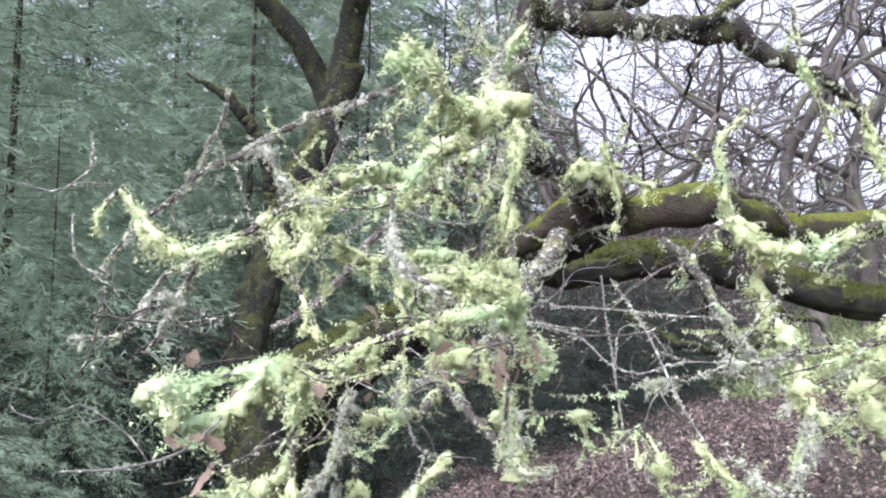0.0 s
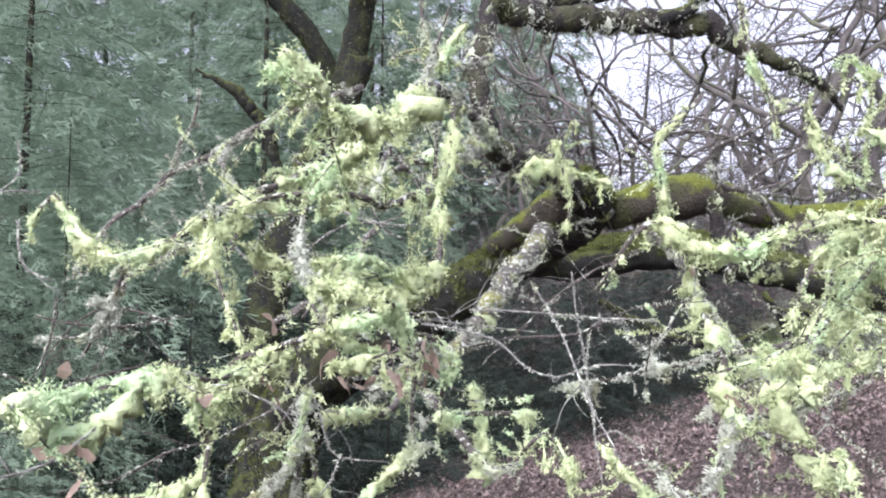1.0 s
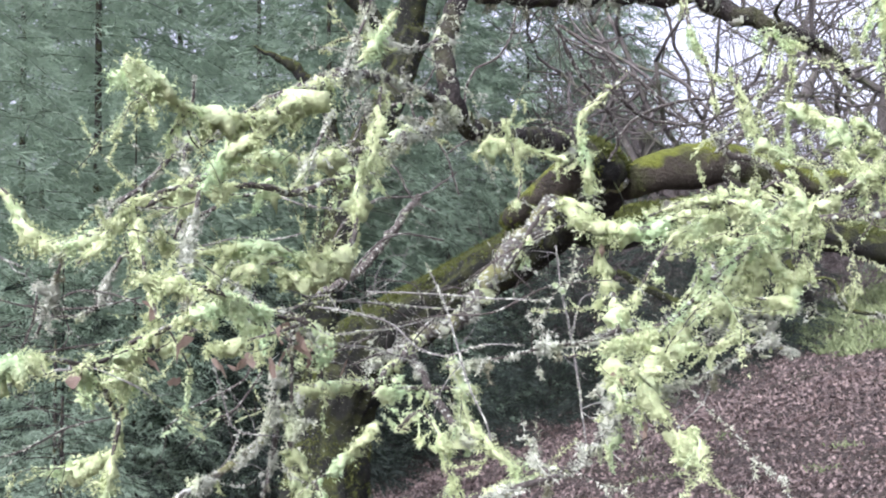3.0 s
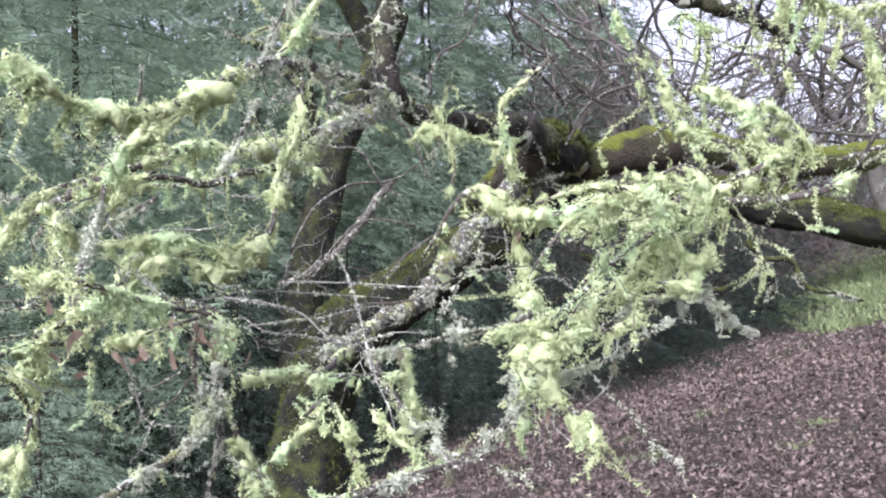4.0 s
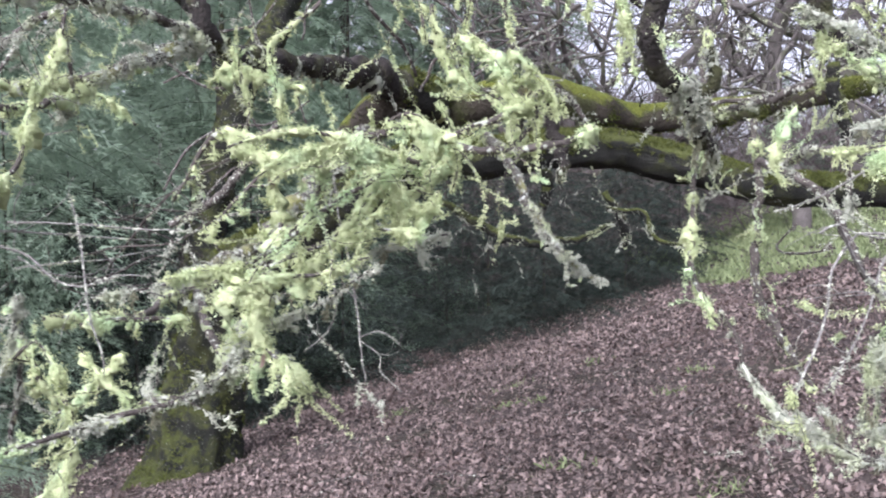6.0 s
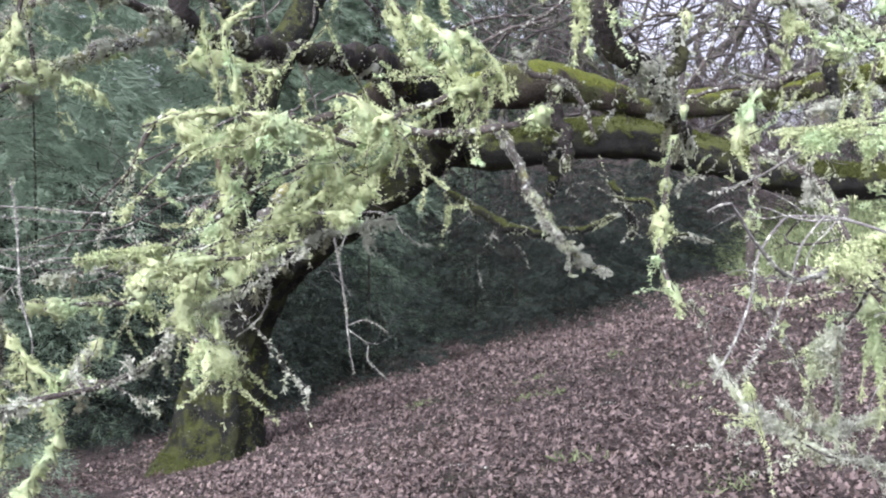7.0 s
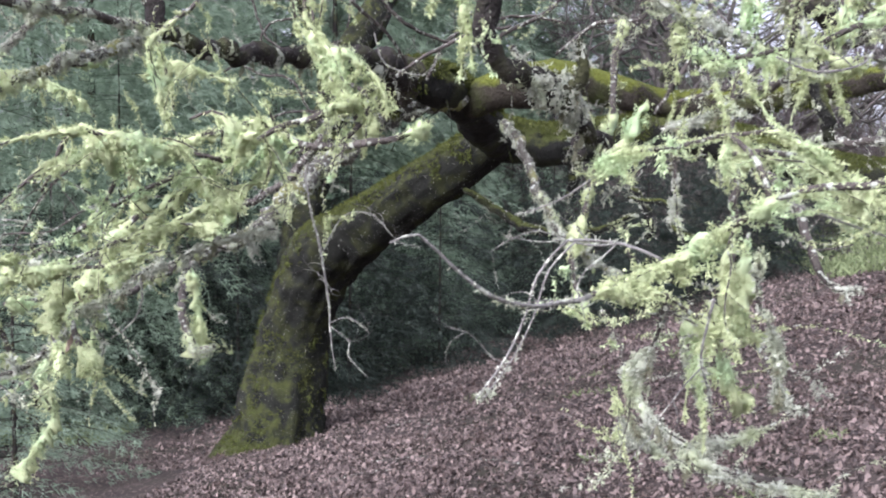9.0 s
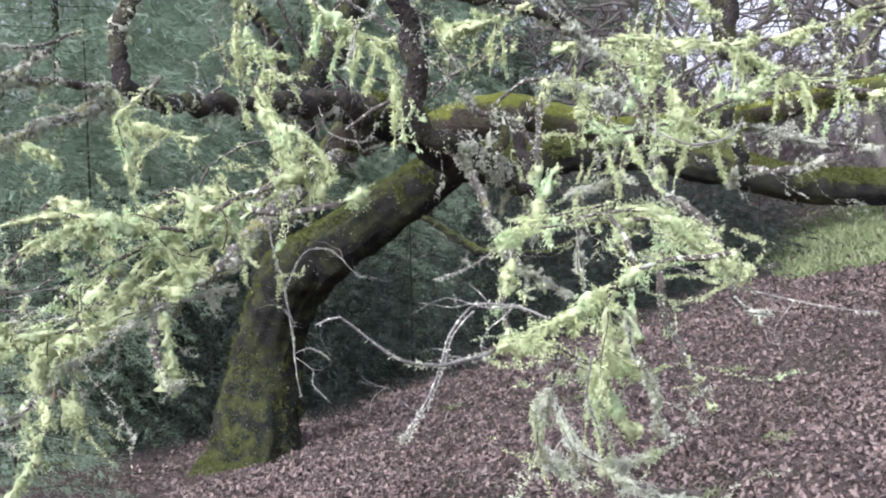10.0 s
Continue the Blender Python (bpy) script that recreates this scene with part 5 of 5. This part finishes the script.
branch("tangled_twig", "thin", (-0.783, 5.365, 2.777, 0.0071), (-0.71, 5.453, 2.511, 0.0080), (-0.518, 5.536, 2.443, 0.0072), (-0.377, 5.88, 2.564, 0.0056))
branch("tangled_twig", "thin", (-0.489, 5.467, 2.814, 0.0072), (-0.445, 5.541, 2.546, 0.0080), (-0.288, 5.621, 2.372, 0.0072), (-0.2, 5.687, 2.09, 0.0054))
branch("tangled_twig", "thin", (-1.051, 5.54, 2.334, 0.0062), (-0.854, 5.579, 2.445, 0.0080), (-0.75, 5.571, 2.621, 0.0080), (-0.48, 5.617, 2.701, 0.0063), (-0.305, 5.599, 2.91, 0.0053))
branch("tangled_twig", "thin", (-0.102, 5.205, 2.508, 0.0066), (-0.036, 5.163, 2.728, 0.0073), (0.154, 5.152, 2.854, 0.0073), (0.248, 5.097, 3.127, 0.0057))
branch("tangled_twig", "thin", (-0.278, 5.723, 2.361, 0.0063), (-0.067, 5.735, 2.471, 0.0072), (0.073, 5.769, 2.367, 0.0063), (0.32, 5.776, 2.44, 0.0045))
branch("moss_twig", "near_bark", (-1.368, 6.384, 1.458, 0.0253), (-1.056, 6.508, 1.659, 0.0295), (-0.85, 6.568, 1.908, 0.0296), (-0.637, 6.608, 2.197, 0.0254))
branch("high_twig", "near_bark", (1.095, 3.741, 2.125, 0.0109), (1.156, 3.774, 2.022, 0.0131), (1.274, 3.807, 2.002, 0.0121), (1.37, 3.842, 1.897, 0.0099), (1.414, 3.863, 1.769, 0.0066))
branch("high_twig", "dark_limb", (1.247, 4.362, 2.061, 0.0284), (1.277, 4.337, 1.884, 0.0306), (1.311, 4.302, 1.757, 0.0253), (1.295, 4.305, 1.658, 0.0152))


# ---- conifers ----
def conifer(tall, reach, mat, boughs, low=0.0, droop=0.5, dense=1.0, spray=0.24):
    """A trunk and a crown of drooping boughs, each a spine with fans of needle sprays. Built at the origin."""
    trunk = tube(np.array([(0, 0, z, 0.012 + 0.005 * (tall - z)) for z in np.linspace(-0.4, tall, 24)]), 9, 0.1)
    wood, sprays = [], []
    for b in range(boughs):
        z = low + (tall - low) * (b / boughs) ** 1.15
        a = b * 2.4 + rng.random()
        long = reach * (1 - 0.85 * z / tall) * (0.7 + 0.5 * rng.random()) + 0.25
        out = np.array([math.cos(a), math.sin(a), 0])
        cross = np.array([-math.sin(a), math.cos(a), 0])
        rise = 0.1 + 0.2 * rng.random()
        s = np.linspace(0, 1, 9)
        spine = np.array([out * long * k + np.array([0, 0, z + rise * long * k - droop * long * k * k]) + cross * 0.12 * long * math.sin(3 * k + b) for k in s])
        wood.append(tube(np.column_stack([spine, 0.002 + 0.005 * (1 - s)])[::2], 3, 0))
        n = int(long * 66 * dense)
        k = rng.random(n) ** 0.75
        i = np.minimum((k * 8).astype(int), 7)
        f = (k * 8 - i)[:, None]
        p = spine[i] * (1 - f) + spine[i + 1] * f
        flank = rng.choice([-1, 1], n) * rng.random(n) ** 0.8
        wide = 0.38 * long * (1 - 0.75 * k) * np.minimum(1, 4 * k + 0.2) + 0.06
        p = p + (cross[None] * flank[:, None] + out[None] * np.abs(flank)[:, None] * 0.5) * wide[:, None]
        p[:, 2] -= np.abs(flank) * wide * 0.35 + 0.04 * rng.random(n) * long
        way = unit(out[None] + cross[None] * np.sign(flank)[:, None] * 0.8 + np.array([0, 0, -0.35]) + rng.normal(size=(n, 3)) * 0.18)
        sprays.append((p, way))
    p, way = np.vstack([q[0] for q in sprays]), np.vstack([q[1] for q in sprays])
    leaf = tufts(p, way, spray * (0.6 + 0.9 * rng.random(len(p))), spray * 0.13 * (0.6 + 0.8 * rng.random(len(p))), 0.3, 0.2)
    return trunk, join(wood), leaf


def conifer_tree(name, label, mat, *shape, **more):
    trunk, wood, leaf = conifer(*shape[:2], mat, *shape[2:], **more)
    tree = new(name)
    tagged(tree, label, "tree")
    part("trunk", *trunk, DARK_BARK, tree)
    part("bough", *wood, DARK_BARK, tree, "thin drooping boughs", "stuff")
    part("crown", *leaf, mat, tree, "soft green needle sprays", "stuff", smooth=False)
    return tree


def stand(tree, x, y, turn, size=1.0, sink=0.1):
    tree.matrix_world = pose(x, y, float(height(x, y)) - sink, 0, 0, turn) @ Matrix.Scale(size, 4)
    return tree


def copies(tree, rows):
    for x, y, turn, size in rows:
        ob = copy_thing(tree, pose(x, y, float(height(x, y)) - 0.1, 0, 0, turn))
        ob.scale = (size, size, size)


fir = stand(conifer_tree("fir_tree", "tall green fir with soft drooping boughs", NEEDLES, 13.0, 3.6, 150, low=0.3, droop=0.55, dense=1.15, spray=0.15), -6.2, 11.5, 20)
copies(fir, [(-9.5, 14.5, 130, 1.1), (-6.8, 19.0, 250, 1.25), (-2.6, 19.5, 300, 0.95), (-6.9, 9.4, 200, 0.8), (-4.3, 16.2, 20, 1.05), (-4.9, 10.2, 150, 0.42)])
far_fir = stand(conifer_tree("far_fir", "distant grey-green fir among other trees", NEEDLES, 14.0, 3.4, 110, low=0.3, droop=0.5, dense=0.62, spray=0.34), -12.5, 19.5, 70, 1.2)
copies(far_fir, [(5.5, 36, 30, 0.4), (8.3, 38, 170, 0.45), (11.0, 35, 260, 0.36), (14.0, 37, 90, 0.42), (17.5, 36, 340, 0.4), (3.4, 33, 60, 0.5), (-15, 27, 10, 1.5), (-1.2, 25, 40, 1.0), (0.3, 29, 110, 1.1), (-4.5, 29, 160, 1.2), (1.6, 35, 220, 1.2), (-8.5, 31, 330, 1.3), (-5.8, 24, 80, 1.0), (-7.6, 22, 200, 1.4), (-11.2, 24, 290, 1.6), (-3.4, 23, 130, 1.3)])
# The needle colour carries the shade these low firs stand in.
young = stand(conifer_tree("young_fir", "low fir under the oak, shade toned into its needles", SHADE_TONED_NEEDLES, 4.2, 2.6, 64, low=0.05, droop=0.35, dense=0.85, spray=0.14), -1.5, 13.2, 0, 0.72)
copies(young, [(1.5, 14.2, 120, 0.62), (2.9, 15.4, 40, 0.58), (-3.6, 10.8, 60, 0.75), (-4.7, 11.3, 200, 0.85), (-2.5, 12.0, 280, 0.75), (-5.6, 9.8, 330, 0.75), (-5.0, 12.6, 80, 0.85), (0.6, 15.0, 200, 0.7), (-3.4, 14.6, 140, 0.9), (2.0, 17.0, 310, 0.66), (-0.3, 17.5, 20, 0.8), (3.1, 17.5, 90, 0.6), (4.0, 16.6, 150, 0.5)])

sapling = stand(conifer_tree("fir_sapling", "low fir sapling with spreading blue-green boughs", NEEDLES, 1.9, 1.0, 40, low=0.05, droop=0.35, dense=2.3, spray=0.055), -3.45, 6.5, 0, 0.95)
copies(sapling, [(-4.9, 8.6, 190, 1.2)])


# ---- bare trees behind ----
def bare_tree(tall, radius, levels, spread=0.75):
    """A bare broadleaf tree: lines of a trunk that forks again and again."""
    lines, dice = [], np.random.default_rng(31)

    def limb(p, d, size, r, level):
        rows = [(*p, r)]
        for k in range(6):
            d = unit(d + dice.normal(size=3) * 0.27 + np.array([0, 0, 0.04]))
            p = p + d * size / 6
            rows.append((*p, r * (1 - 0.09 * (k + 1))))
            if level and k > 1:
                for _ in range(2 if level == levels - 1 else 1):
                    limb(p, unit(d * 0.6 + dice.normal(size=3) * spread), size * (0.5 + 0.25 * dice.random()), r * 0.46, level - 1)
        lines.append(np.array(rows))

    limb(np.array([0, 0, -0.3]), np.array([0.05, 0, 1.0]), tall * 0.6, radius, levels)
    return lines


def bare_oak(name, label, *shape):
    lines = bare_tree(*shape)
    tree = new(name)
    tagged(tree, label, "tree")
    part("trunk", *tube(smooth_line(lines[-1], 0.15), 10, 0.12), HAZED_BARK, tree)
    part("crown", *join([tube(k, 3 if k[0, 3] < 0.03 else 6, 0.05) for k in lines[:-1]]), HAZED_BARK, tree, "bare crooked branches", "stuff")
    return tree


far_oak = stand(bare_oak("bare_oak", "bare winter oak with crooked grey branches", 11.0, 0.2, 4), 6.6, 18.0, 0)
copies(far_oak, [(8.2, 19.5, 100, 1.1), (2.0, 24, 190, 1.1), (12, 25, 280, 1.2), (6.5, 30, 50, 1.3), (-0.5, 30, 140, 1.2), (16, 30, 20, 1.3), (10.5, 38, 220, 1.3), (2.0, 20.5, 250, 0.95), (0.4, 21.5, 80, 0.9),])

# ---- meadow grass ----
spots = np.vstack([scatter(17000, 3, 12, 9, 24), scatter(7000, 3, 24, 24, 40)])
spots = np.vstack([spots[in_meadow(spots[:, 0], spots[:, 1])], scatter(9000, -12, -4.2, 8.5, 17)])
places = np.column_stack([spots, ground_at(spots[:, 0], spots[:, 1]) - 0.01])
up = unit(np.array([0, 0, 1.0]) + rng.normal(size=(len(places), 3)) * 0.45)
part("grass", *tufts(places, up, 0.08 + 0.09 * rng.random(len(places)), 0.03 + 0.03 * rng.random(len(places)), 0.5, 0.1), GRASS, ground, "bright green meadow grass", "stuff", smooth=False)


# ---- far thicket past the meadow ----
spots = scatter(7000, 5, 30, 30, 44)
places = np.column_stack([spots, height(spots[:, 0], spots[:, 1])]) + np.array([0, 0, 1.0]) * (rng.random((len(spots), 1)) * 2.4)
way = unit(np.array([0, 0, 1.0]) + rng.normal(size=(len(places), 3)) * 0.5)
thicket = part("thicket", *tufts(places, way, 0.6 + 0.9 * rng.random(len(places)), 0.02 + 0.03 * rng.random(len(places)), 0.6, 0.0), BRUSH, None, "grey-brown leafless thicket past the meadow", "stuff", smooth=False)
thicket["category"] = "thicket"

# ---- brown undergrowth between the oak and the bare trees ----
spots = scatter(7000, -1.5, 6.0, 19.0, 25.0)
tall = 0.4 + 3.6 * rng.random((len(spots), 1)) ** 1.3
places = np.column_stack([spots, height(spots[:, 0], spots[:, 1])]) + np.array([0, 0, 1.0]) * tall
way = unit(np.array([0, 0, 0.8]) + rng.normal(size=(len(places), 3)) * 0.6)
brush = part("undergrowth", *tufts(places, way, 0.4 + 0.7 * rng.random(len(places)), 0.010 + 0.016 * rng.random(len(places)), 0.7, 0.0), BRUSH, None, "brown leafless undergrowth behind the oak", "stuff", smooth=False)
brush["category"] = "undergrowth"

# ---- sticks and weeds on the litter ----
for k in range(16):
    x, y = -1.5 + 5.5 * rng.random(), 4.6 + 6.5 * rng.random()
    turn, long = rng.random() * math.pi, 0.25 + 0.6 * rng.random()
    rows = []
    for i in range(6):
        px, py = x + math.cos(turn) * long * i / 5, y + math.sin(turn) * long * i / 5
        rows.append((px, py, float(ground_at(np.array([px]), np.array([py]))[0]) + 0.012, 0.009 - 0.001 * i))
        turn += 0.2 * rng.normal()
    tagged(part("fallen_stick", *tube(smooth_line(rows, 0.04), 6, 0.2, lump=0.03), TWIG_BARK), "crooked dead stick lying on leaf litter", "stick", "sticks on the litter")
spots = scatter(18, -0.5, 4.5, 4.2, 9.5)
spots = np.repeat(spots, 26, axis=0) + rng.normal(size=(18 * 26, 2)) * 0.07
places = np.column_stack([spots, ground_at(spots[:, 0], spots[:, 1]) + 0.005])
up = unit(np.array([0, 0, 0.7]) + rng.normal(size=(len(places), 3)) * 0.5)
part("weeds", *tufts(places, up, 0.03 + 0.04 * rng.random(len(places)), 0.008 + 0.008 * rng.random(len(places)), 0.5, 0.1), GRASS, ground, "small green weeds among the leaves", "stuff", smooth=False)
